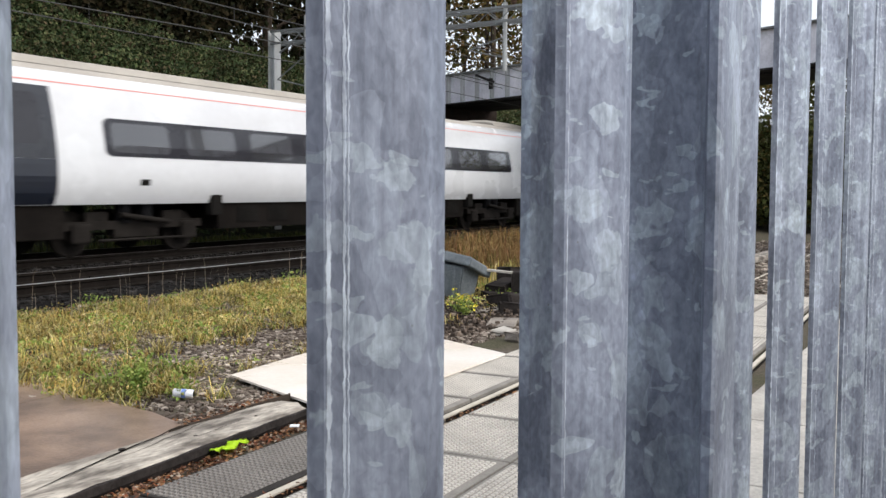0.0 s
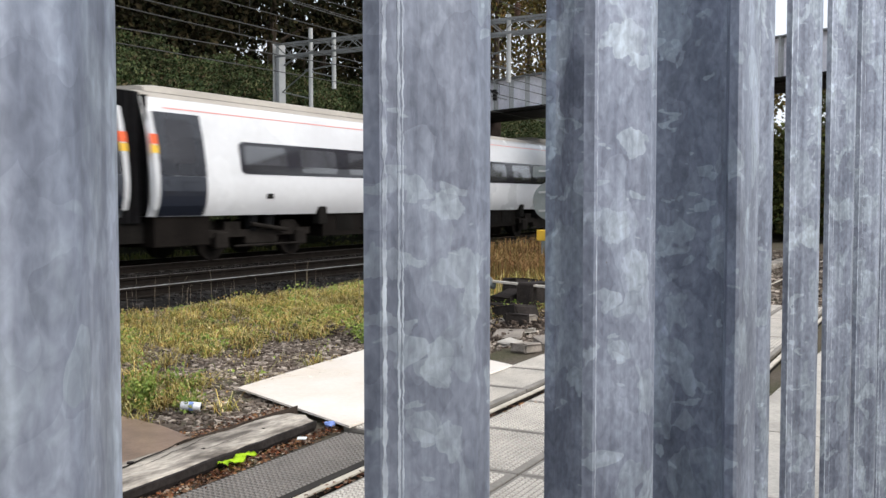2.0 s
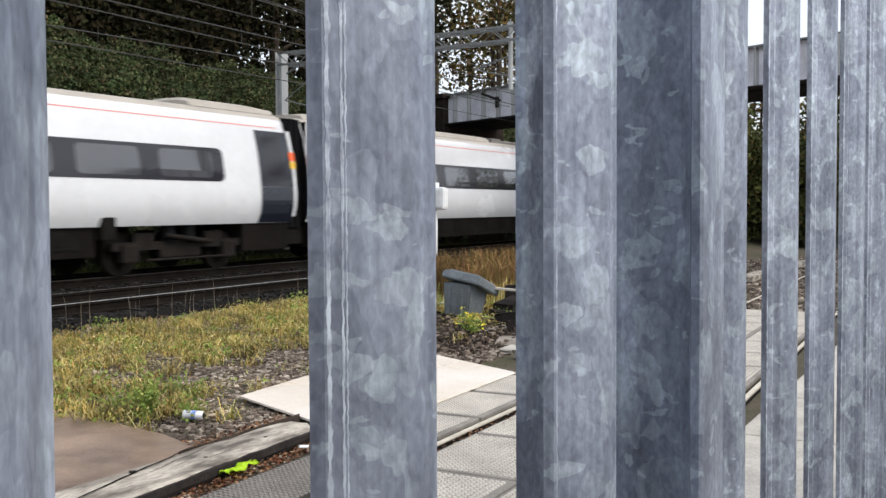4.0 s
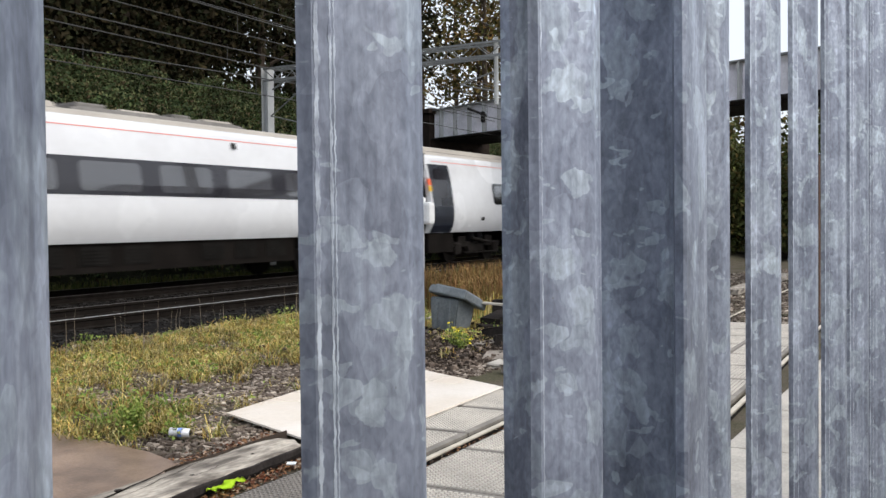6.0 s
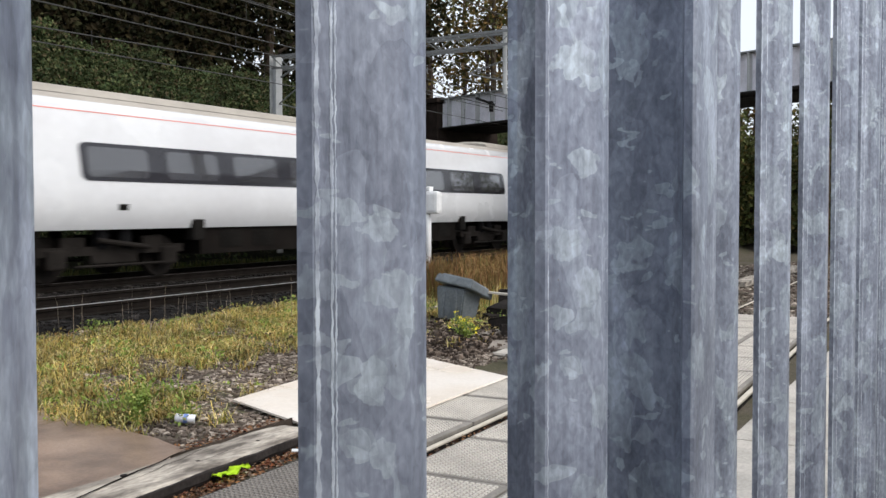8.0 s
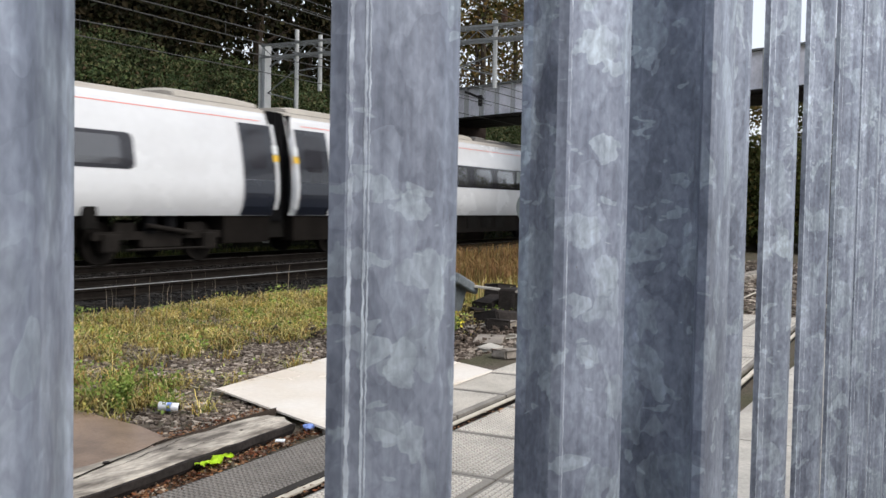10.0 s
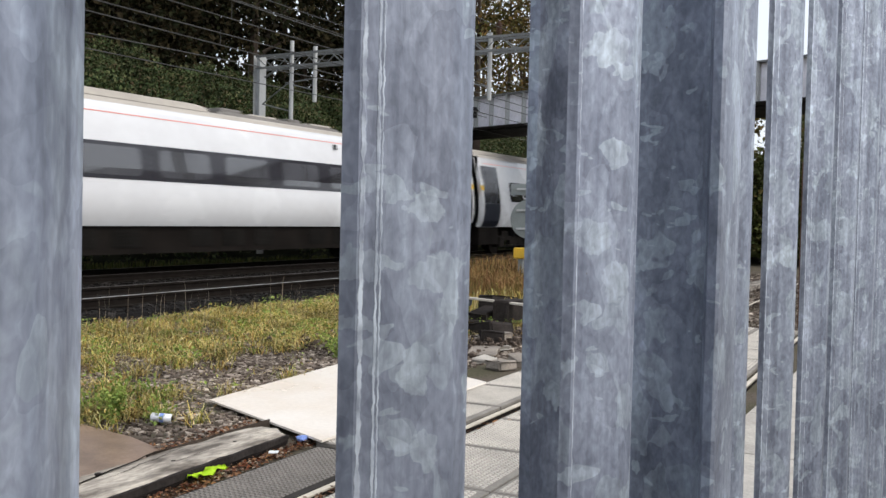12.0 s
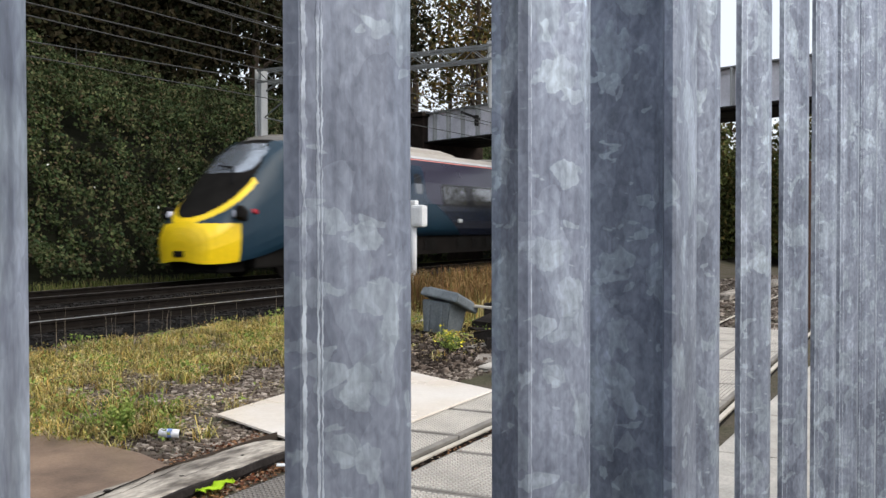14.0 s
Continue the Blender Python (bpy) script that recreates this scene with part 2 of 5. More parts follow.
PALE = mat("pale_mint_train_paint", (0.70, 0.80, 0.80), 0.22, 0, 0.04, 0.5, 6, 0.0, coat=0.3)
ROOF = mat("dusty_roof_paint", (0.42, 0.39, 0.35), 0.7, 0, 0.12, 0.8, 12, 0.1, spec=0.08)
ROOF_DARK = mat("grimy_roof_gear", (0.20, 0.19, 0.18), 0.7, 0, 0.25, 2, 14, 0.1, spec=0.08)
RED_LINE = mat("red_stripe", (0.74, 0.27, 0.24), 0.4, 0, 0.1, 2, 20, 0)
NAVY = mat("navy_train_paint", (0.012, 0.016, 0.030), 0.22, 0, 0.1, 0.5, 8, 0, coat=0.4)
MAUVE = mat("slate_purple_train_paint", (0.037, 0.034, 0.058), 0.3, 0, 0.1, 0.5, 8, 0, coat=0.1)
TEAL = mat("deep_teal_train_paint", (0.008, 0.029, 0.050), 0.42, 0, 0.1, 0.5, 8, 0, spec=0.35)
TEAL_UP = mat("teal_upper_train_paint", (0.016, 0.034, 0.062), 0.28, 0, 0.1, 0.5, 8, 0, coat=0.2)
ORANGE = mat("orange_train_paint", (0.85, 0.13, 0.03), 0.3, 0, 0.06, 1, 10, 0)
YELLOW = mat("warning_yellow_paint", (0.88, 0.60, 0.01), 0.35, 0, 0.08, 1, 10, 0)
DOOR_UP = mat("door_dark_grey", (0.022, 0.024, 0.031), 0.25, 0, 0.1, 1, 10, 0, coat=0.3)
DOOR_LOW = mat("door_navy_lower", (0.018, 0.022, 0.034), 0.3, 0, 0.1, 1, 10, 0, coat=0.3)
BAND = mat("tinted_window_band", (0.022, 0.021, 0.026), 0.12, 0, 0.1, 1, 10, 0, spec=0.6)
# Bright sky reflection is put into the screen's pale metallic colour.
SCREEN = mat("cab_screen_with_reflection", (0.34, 0.38, 0.44), 0.1, 0.55, 0.25, 0.7, 10, 0, spec=1.0, coat=1.0)
PANE = mat("window_pane_glass", (0.045, 0.045, 0.05), 0.04, 0.0, 0.1, 1, 10, 0, spec=1.0, coat=1.0)
UNDER = mat("brake_dust_underframe", (0.011, 0.009, 0.0078), 0.85, 0, 0.3, 1.5, 20, 0.2, spec=0.08)
UNDER_DARK = mat("black_underframe_box", (0.012, 0.011, 0.010), 0.85, 0, 0.3, 2, 20, 0.1, spec=0.08)
BOGIE = mat("bogie_iron", (0.022, 0.019, 0.017), 0.8, 0.2, 0.3, 3, 25, 0.2, spec=0.08)
RUBBER = mat("black_gangway_rubber", (0.008, 0.008, 0.009), 0.9, 0, 0.2, 4, 30, 0.1, spec=0.08)
LAMP_RED = mat("tail_lamp_lens", (0.35, 0.02, 0.03), 0.15, 0, 0.1, 5, 30, 0)
LAMP_CLEAR = mat("head_lamp_lens", (0.75, 0.75, 0.85), 0.1, 0.1, 0.1, 5, 30, 0)
# Pale, barely metallic: the near rail's glint is put into its colour.
RAIL_TOP = mat("polished_rail_head_with_glint", (0.45, 0.45, 0.45), 0.32, 0.35, 0.1, 3, 40, 0.05)
RAIL_DULL = mat("dull_rail_head", (0.11, 0.10, 0.095), 0.5, 0.5, 0.2, 3, 40, 0.05)
# Matt cream stands in for the bright siding rail.
RAIL_CREAM = mat("cream_siding_rail_head", (0.60, 0.54, 0.45), 0.6, 0.1, 0.2, 5, 40, 0.1)
EDGE = mat("dark_tarred_edging", (0.07, 0.055, 0.045), 0.85, 0, 0.3, 5, 40, 0.3, spec=0.08)
RAIL_SIDE = mat("rusty_rail_web", (0.016, 0.013, 0.011), 0.85, 0.2, 0.3, 6, 50, 0.2, spec=0.08)
# Sleepers, bed and track stones are all tuned to near-black.
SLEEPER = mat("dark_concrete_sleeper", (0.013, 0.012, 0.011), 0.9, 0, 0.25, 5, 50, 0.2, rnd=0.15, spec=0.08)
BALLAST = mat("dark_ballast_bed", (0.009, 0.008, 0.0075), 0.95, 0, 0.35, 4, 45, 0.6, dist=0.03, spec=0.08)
EARTH = mat("gravelly_earth", (0.10, 0.083, 0.067), 0.95, 0, 0.35, 1.2, 35, 0.6, tint=(0.075, 0.07, 0.045), dist=0.02, spec=0.08)
SLAB = mat("wet_brown_concrete", (0.31, 0.215, 0.158), 0.34, 0, 0.3, 2.0, 60, 0.2, tint=(0.15, 0.105, 0.08))
PANEL = mat("cast_rubber_panel", (0.56, 0.52, 0.465), 0.75, 0, 0.2, 3, 70, 0.2, rnd=0.08)
# Panels are coloured darker than their studs so the grid shows.
PANEL_BASE = mat("dark_panel_grooves", (0.045, 0.041, 0.038), 0.85, 0, 0.25, 4, 70, 0.2, spec=0.08)
PANEL_MID = mat("mid_panel_grooves", (0.24, 0.22, 0.195), 0.85, 0, 0.25, 4, 70, 0.2)
PANEL_DARK = mat("dark_ribbed_panel", (0.22, 0.20, 0.18), 0.75, 0, 0.2, 3, 70, 0.2)
CONC = mat("pale_concrete", (0.46, 0.43, 0.385), 0.85, 0, 0.22, 2.5, 55, 0.3, rnd=0.1)
DUST_CONC = mat("dusty_brown_concrete", (0.27, 0.235, 0.20), 0.9, 0, 0.3, 4, 55, 0.4)
TIMBER = mat("weathered_timber", (0.47, 0.42, 0.355), 0.85, 0, 0.45, 9, 50, 0.6, tint=(0.12, 0.10, 0.082), stretch=(1, 0.3, 1))
BOARD = mat("damp_plywood_board", (0.88, 0.82, 0.75), 0.25, 0, 0.06, 1.0, 30, 0.05, tint=(0.76, 0.67, 0.57))
RUST = mat("rusty_steel", (0.12, 0.065, 0.042), 0.85, 0.2, 0.3, 5, 40, 0.3)
GREY_BIN = mat("grey_plastic_hopper", (0.155, 0.178, 0.195), 0.55, 0, 0.3, 3, 30, 0.1)
BLACK_BITS = mat("near_black_bits", (0.035, 0.03, 0.028), 0.95, 0, 0.3, 6, 40, 0.4, spec=0.08)
STEEL_MAST = mat("pale_grey_mast_steel", (0.47, 0.48, 0.48), 0.6, 0.2, 0.12, 2, 20, 0.1)
STEEL_DARK = mat("dull_gantry_steel", (0.22, 0.23, 0.23), 0.6, 0.3, 0.2, 2, 20, 0.1)
WIRE = mat("grey_overhead_wire", (0.07, 0.07, 0.068), 0.5, 0.3, 0.1, 2, 20, 0, spec=0.08)
GIRDER = mat("lilac_grey_bridge_paint", (0.86, 0.85, 0.92), 0.6, 0, 0.12, 1.2, 15, 0.1, tint=(0.66, 0.65, 0.71))
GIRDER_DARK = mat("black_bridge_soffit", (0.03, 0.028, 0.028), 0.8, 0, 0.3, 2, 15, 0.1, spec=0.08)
BRICK = mat("dark_bridge_brick", (0.035, 0.026, 0.022), 0.9, 0, 0.3, 3, 30, 0.3, spec=0.08)
SIGN_BACK = mat("grey_sign_back", (0.25, 0.275, 0.27), 0.5, 0.4, 0.1, 3, 30, 0.05)
SIGN_YELLOW = mat("yellow_marker_block", (0.75, 0.47, 0.04), 0.5, 0, 0.12, 5, 30, 0.05)
WHITE_POST = mat("white_signal_post", (0.74, 0.75, 0.76), 0.5, 0, 0.1, 3, 30, 0.05)
BARK = mat("tree_bark", (0.075, 0.058, 0.045), 0.95, 0, 0.35, 5, 30, 0.5, spec=0.08)
# Near-black soil: shade between the ivy leaves is in its colour.
BANK_SOIL = mat("bank_soil_with_shade", (0.010, 0.011, 0.006), 0.95, 0, 0.3, 2, 20, 0.4, spec=0.08)
GLOVE = mat("fluorescent_yellow_fabric", (0.66, 0.95, 0.03), 0.7, 0, 0.1, 10, 60, 0.2)
CAN = mat("crushed_can_metal", (0.80, 0.81, 0.86), 0.35, 0.2, 0.15, 20, 90, 0.2)
BLUE = mat("blue_wrapper", (0.22, 0.33, 0.75), 0.4, 0, 0.15, 12, 60, 0.1)
INK = mat("white_lettering_paint", (0.70, 0.72, 0.73), 0.4, 0, 0.05, 3, 30, 0)
BLACK_INK = mat("black_print", (0.02, 0.02, 0.02), 0.5, 0, 0.1, 3, 30, 0)
STONES = island("ballast_stones", [(0.045, 0.034, 0.028), (0.18, 0.145, 0.118), (0.08, 0.062, 0.05), (0.44, 0.38, 0.32), (0.11, 0.085, 0.07), (0.06, 0.045, 0.036)])
STONES_BROWN = island("brown_rubble_stones", [(0.025, 0.020, 0.017), (0.08, 0.06, 0.048), (0.045, 0.035, 0.028), (0.24, 0.19, 0.155), (0.06, 0.045, 0.036), (0.03, 0.024, 0.02)])
STONES_DARK = island("dark_ballast_stones", [(0.008, 0.007, 0.0065), (0.016, 0.014, 0.013), (0.036, 0.033, 0.031), (0.012, 0.011, 0.010)])
GRASS = island("dry_green_grass", [(0.30, 0.27, 0.055), (0.60, 0.45, 0.14), (0.08, 0.13, 0.024), (0.74, 0.59, 0.30), (0.14, 0.19, 0.04), (0.50, 0.29, 0.09), (0.03, 0.04, 0.012), (0.20, 0.12, 0.045)], 0.7)
# Darker copy of the grass; shade at the bank's foot is in the colour.
BANK_GRASS = island("bank_grass_with_shade", [(0.04, 0.065, 0.016), (0.09, 0.10, 0.028), (0.13, 0.12, 0.045), (0.055, 0.075, 0.022)], 0.8)
STRAW = island("rusty_dry_grass", [(0.19, 0.10, 0.045), (0.27, 0.16, 0.065), (0.12, 0.11, 0.035), (0.20, 0.095, 0.05)], 0.8)
WEEDS = island("fresh_weed_leaves", [(0.15, 0.23, 0.05), (0.25, 0.33, 0.07), (0.11, 0.17, 0.04), (0.36, 0.38, 0.11)], 0.6)
IVY = island("ivy_leaves", [(0.018, 0.033, 0.014), (0.048, 0.066, 0.022), (0.029, 0.048, 0.018), (0.092, 0.102, 0.042), (0.072, 0.048, 0.028)], 0.75, spec=0.15)
# Very dark leaves: the wood's inner shade is put into their colour.
LEAF_DARK = island("tree_leaves_with_shade", [(0.010, 0.013, 0.006), (0.020, 0.022, 0.009), (0.034, 0.026, 0.012), (0.015, 0.013, 0.008)], 0.85, spec=0.1)
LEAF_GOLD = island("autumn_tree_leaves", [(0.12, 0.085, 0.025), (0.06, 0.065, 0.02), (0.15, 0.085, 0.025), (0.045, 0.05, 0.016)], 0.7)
STALK = island("dead_stalks", [(0.30, 0.25, 0.19), (0.20, 0.16, 0.12), (0.38, 0.33, 0.26)], 0.8)
SHRUB = island("lineside_shrub_leaves", [(0.05, 0.06, 0.018), (0.09, 0.10, 0.03), (0.03, 0.04, 0.014), (0.12, 0.09, 0.03)], 0.75)
LITTER = island("fallen_leaves", [(0.22, 0.07, 0.03), (0.05, 0.03, 0.02), (0.30, 0.15, 0.07), (0.04, 0.03, 0.024), (0.13, 0.05, 0.028), (0.42, 0.36, 0.28)], 0.7)
PETAL_W = mat("white_bramble_petals", (0.75, 0.75, 0.68), 0.6, 0, 0.1, 8, 40, 0)
PETAL_Y = mat("yellow_ragwort_petals", (0.75, 0.62, 0.03), 0.6, 0, 0.1, 8, 40, 0)


# ---- builders ----
def solid(bm, x0, x1, y0, y1, z0, z1, m=None):
    """Adds a box to bm."""
    v = [bm.verts.new((x, y, z)) for z in (z0, z1) for y in (y0, y1) for x in (x0, x1)]
    if m is not None:
        for a in v:
            a.co = m @ a.co
    for f in ((0, 2, 3, 1), (4, 5, 7, 6), (0, 1, 5, 4), (2, 6, 7, 3), (0, 4, 6, 2), (1, 3, 7, 5)):
        bm.faces.new([v[i] for i in f])
    return bm


def box(*a, bevel=0.0, m=None):
    bm = solid(bmesh.new(), *a, m=m)
    if bevel:
        bmesh.ops.bevel(bm, geom=bm.edges[:], offset=bevel, segments=2, affect="EDGES", profile=0.6)
    return bm


def prism(outline, z0, z1):
    """A closed outline in x, y drawn up from z0 to z1."""
    bm = bmesh.new()
    a = [bm.verts.new((x, y, z0)) for x, y in outline]
    b = [bm.verts.new((x, y, z1)) for x, y in outline]
    n = len(outline)
    for i in range(n):
        bm.faces.new((a[i], a[(i + 1) % n], b[(i + 1) % n], b[i]))
    bm.faces.new(a[::-1])
    bm.faces.new(b)
    bmesh.ops.recalc_face_normals(bm, faces=bm.faces[:])
    return bm


def tube(bm, points, r, sides=8, r1=None, caps=True):
    """Adds a round bar along points, tapering from r to r1."""
    pts = [Vector(p) for p in points]
    rings = []
    for i, p in enumerate(pts):
        d = (pts[min(i + 1, len(pts) - 1)] - pts[max(i - 1, 0)]).normalized()
        side = d.cross(Vector((0, 0, 1)) if abs(d.z) < 0.9 else Vector((1, 0, 0))).normalized()
        up = side.cross(d)
        rad = r if r1 is None else r + (r1 - r) * i / max(1, len(pts) - 1)
        rings.append([bm.verts.new(p + rad * (math.cos(a) * side + math.sin(a) * up)) for a in (2 * math.pi * k / sides for k in range(sides))])
    for q, w in zip(rings, rings[1:]):
        for k in range(sides):
            bm.faces.new((q[k], q[(k + 1) % sides], w[(k + 1) % sides], w[k]))
    if caps:
        bm.faces.new(rings[0][::-1])
        bm.faces.new(rings[-1])
    return bm


def bars(*runs, r=0.03, sides=6):
    bm = bmesh.new()
    for run in runs:
        tube(bm, run, r, sides)
    return bm


def part(name, bm, material, parent=None, label="", smooth=False):
    me = bpy.data.meshes.new(name)
    bm.to_mesh(me)
    bm.free()
    me.materials.append(material)
    if smooth:
        for p in me.polygons:
            p.use_smooth = True
    ob = new(name, me)
    if parent:
        ob.parent = parent
    if label:
        ob["label"] = label
    return ob


def base(name, m, label, category, group="", kind=""):
    ob = new(name)
    ob.matrix_basis = m
    return tagged(ob, label, category, group, kind)


def sheet_mesh(name, verts, faces, material, parent=None):
    me = bpy.data.meshes.new(name)
    me.from_pydata(verts, [], faces)
    me.materials.append(material)
    ob = new(name, me)
    if parent:
        ob.parent = parent
    return ob


def leaves(name, centres, size, material, parent=None, rng=None, flat=0.0, fold=0.35):
    """Folded four-sided leaves at the centres, turned at random."""
    rng = rng or np.random.default_rng(3)
    c = np.asarray(centres, float)
    k = len(c)
    u = rng.normal(size=(k, 3))
    u[:, 2] *= 1 - flat
    u /= np.linalg.norm(u, axis=1)[:, None]
    w = rng.normal(size=(k, 3))
    w[:, 2] *= 1 - flat
    w -= u * (u * w).sum(1)[:, None]
    w /= np.linalg.norm(w, axis=1)[:, None] + 1e-9
    nrm = np.cross(u, w)
    s = (size * rng.uniform(0.55, 1.3, k))[:, None]
    a, b = c - u * s * 0.6, c + u * s * 0.6
    l = c + w * s * 0.42 + nrm * s * fold * 0.4
    r = c - w * s * 0.42 + nrm * s * fold * 0.4
    v = np.stack([a, l, b, r], 1).reshape(-1, 3)
    f = [(4 * i, 4 * i + 1, 4 * i + 2, 4 * i + 3) for i in range(k)]
    return sheet_mesh(name, v.tolist(), f, material, parent)


def blades(name, roots, height, width, material, parent=None, rng=None, lean=0.5):
    """Bent grass blades, two segments each."""
    rng = rng or np.random.default_rng(5)
    p = np.asarray(roots, float)
    k = len(p)
    ang = rng.uniform(0, 2 * math.pi, k)
    d = np.stack([np.cos(ang), np.sin(ang), np.zeros(k)], 1)
    s = np.stack([-np.sin(ang), np.cos(ang), np.zeros(k)], 1)
    h = (height * rng.uniform(0.35, 1.25, k))[:, None]
    w = (width * rng.uniform(0.6, 1.3, k))[:, None]
    le = (lean * rng.uniform(0.1, 1.3, k))[:, None] * h
    up = np.array([[0, 0, 1.0]])
    mid = p + up * h * 0.75 + d * le * 0.35
    tip = p + up * h * np.clip(1 - le * 0.25 / h, 0.5, 1) + d * le
    v = np.stack([p - s * w, p + s * w, mid + s * w * 0.7, mid - s * w * 0.7, tip], 1).reshape(-1, 3)
    f = []
    for i in range(k):
        o = 5 * i
        f += [(o, o + 1, o + 2, o + 3), (o + 3, o + 2, o + 4)]
    return sheet_mesh(name, v.tolist(), f, material, parent)


def pebbles(name, places, size, material, parent=None, rng=None):
    """Broken stones: squashed, twisted boxes with shaken corners."""
    rng = rng or np.random.default_rng(8)
    p = np.asarray(places, float)
    k = len(p)
    cube = np.array([(x, y, z) for z in (-1, 1) for y in (-1, 1) for x in (-1, 1)], float)
    v = cube[None] * rng.uniform(0.45, 1.0, (k, 1, 3)) + rng.normal(0, 0.22, (k, 8, 3))
    v *= (0.5 * size * rng.uniform(0.5, 1.4, k))[:, None, None]
    v[:, :, 2] *= 0.7
    a = rng.uniform(0, 6.3, k)
    ca, sa = np.cos(a)[:, None], np.sin(a)[:, None]
    x, y = v[:, :, 0] * ca - v[:, :, 1] * sa, v[:, :, 0] * sa + v[:, :, 1] * ca
    v = np.stack([x, y, v[:, :, 2]], 2) + p[:, None]
    f = []
    for i in range(k):
        o = 8 * i
        f += [tuple(o + j for j in q) for q in ((0, 2, 3, 1), (4, 5, 7, 6), (0, 1, 5, 4), (2, 6, 7, 3), (0, 4, 6, 2), (1, 3, 7, 5))]
    return sheet_mesh(name, v.reshape(-1, 3).tolist(), f, material, parent)


# ---- ground ----
RAIL_Z = 0.34
NEAR_C, TRAIN_C = -11.63, -15.44
GRADE = 0.0068


def climb(y):
    """The main line rises gently northwards."""
    return GRADE * (min(max(y, -60), 160) - 12)


def ground_height(x, y):
    if x > -8.2:
        h = 0.0
    elif x > -9.6:
        h = (0.12 + climb(y)) * (-8.2 - x) / 1.4
    else:
        h = 0.12 + climb(y)
    return h


def build_ground():
    xs = [-400, -60, -30] + [-18 + 0.5 * i for i in range(37)] + [3, 30, 400]
    ys = [-300, -30, -5] + [1 * i for i in range(0, 31)] + [36, 45, 60, 100, 500]
    rng = np.random.default_rng(1)
    verts, faces = [], []
    for y in ys:
        for x in xs:
            z = ground_height(x, y) - 0.02
            if -10 < x < -4.8 and 3 < y < 30:
                z += 0.03 * noise.noise((x * 0.8, y * 0.8, 0))
            verts.append((x, y, z))
    n = len(xs)
    for j in range(len(ys) - 1):
        for i in range(n - 1):
            faces.append((j * n + i, j * n + i + 1, (j + 1) * n + i + 1, (j + 1) * n + i))
    g = sheet_mesh("ground", verts, faces, EARTH)
    tagged(g, "gravelly brown earth with dry weeds beside the railway", "ground", kind="structure")


build_ground()


def ballast_bed(c):
    out = [(c - 2.2, 0.05), (c - 1.7, RAIL_Z - 0.17), (c + 1.5, RAIL_Z - 0.17), (c + 2.0, 0.05)]
    bm = bmesh.new()
    a = [bm.verts.new((x, -60, z + climb(-60))) for x, z in out]
    b = [bm.verts.new((x, 160, z + climb(160))) for x, z in out]
    for i in range(3):
        bm.faces.new((a[i], a[i + 1], b[i + 1], b[i]))
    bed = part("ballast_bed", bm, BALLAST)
    tagged(bed, "near-black ballast bed under the running rails", "track bed", kind="structure")
    rng = np.random.default_rng(int(-c * 10))
    k = 7000
    p = np.stack([rng.uniform(c - 1.9, c + 1.9, k), rng.uniform(5, 34, k), np.full(k, RAIL_Z - 0.155)], 1)
    edge = np.abs(p[:, 0] - c) - 1.5
    p[:, 2] += GRADE * (p[:, 1] - 12) - np.clip(edge, 0, 1) * 0.3
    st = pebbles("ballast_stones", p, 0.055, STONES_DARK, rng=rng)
    tagged(st, "near-black broken ballast stones between the sleepers", "ballast", kind="stuff")


def rail_pair(name, c, z, y0, y1, label, heads, rise=0.0, turn=0.0):
    prof = [(-0.036, 0), (0.036, 0), (0.036, -0.035), (0.009, -0.05), (0.009, -0.125), (0.07, -0.145), (0.07, -0.155), (-0.07, -0.155), (-0.07, -0.145), (-0.009, -0.125), (-0.009, -0.05), (-0.036, -0.035)]
    for side, head in zip((-0.7535, 0.7535), heads):
        ob = base(name, pose(c + side, y0, z, math.degrees(rise), 0, turn), label, "rail", "running rails")
        bm = bmesh.new()
        L = y1 - y0
        a = [bm.verts.new((x, 0, q)) for x, q in prof]
        b = [bm.verts.new((x, L, q)) for x, q in prof]
        for i in range(1, 12):
            bm.faces.new((a[i], b[i], b[(i + 1) % 12], a[(i + 1) % 12]))
        bm.faces.new(a)
        part("rail_web", bm, RAIL_SIDE, ob)
        bm = bmesh.new()
        solid(bm, -0.022, 0.022, 0, L, -0.018, 0.003)
        part("rail_head", bm, head, ob, "worn running surface")


for c in (NEAR_C, TRAIN_C):
    ballast_bed(c)
    # Only the nearest rail head gets the glint colour.
    rail_pair("running_rail", c, RAIL_Z + climb(-60), -60, 160, "polished steel running rail on dark ballast", (RAIL_DULL, RAIL_TOP) if c == NEAR_C else (RAIL_DULL, RAIL_DULL), GRADE)


def sleepers(c, name):
    proto = None
    for i in range(90):
        y = 3 + 0.65 * i
        if proto is None:
            bm = box(-1.25, 1.25, -0.125, 0.125, -0.2, 0.0, bevel=0.015)
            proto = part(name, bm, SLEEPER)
            tagged(proto, "dark concrete sleeper half sunk in ballast", "sleeper", "sleepers under the rails")
            proto.matrix_basis = pose(c, y, RAIL_Z + climb(y) - 0.156)
        else:
            copy_thing(proto, pose(c, y, RAIL_Z + climb(y) - 0.156))


sleepers(NEAR_C, "sleeper")
sleepers(TRAIN_C, "sleeper")

# siding set in the crossing
TURN = 2.0


def crossing(x, y, z=0.0):
    """Places things of the crossing, whose line is turned a little against the fence."""
    return pose(-3.09, 5.24, 0, 0, 0, TURN) @ pose(x + 3.09, y - 5.24, z)


rail_pair("siding_rail", -2.04, 0.012, -3, 60, "worn siding rail flush between crossing panels", (RAIL_CREAM, RAIL_CREAM), 0.0, TURN)


# ---- palisade fence ----
FENCE_X = -0.145


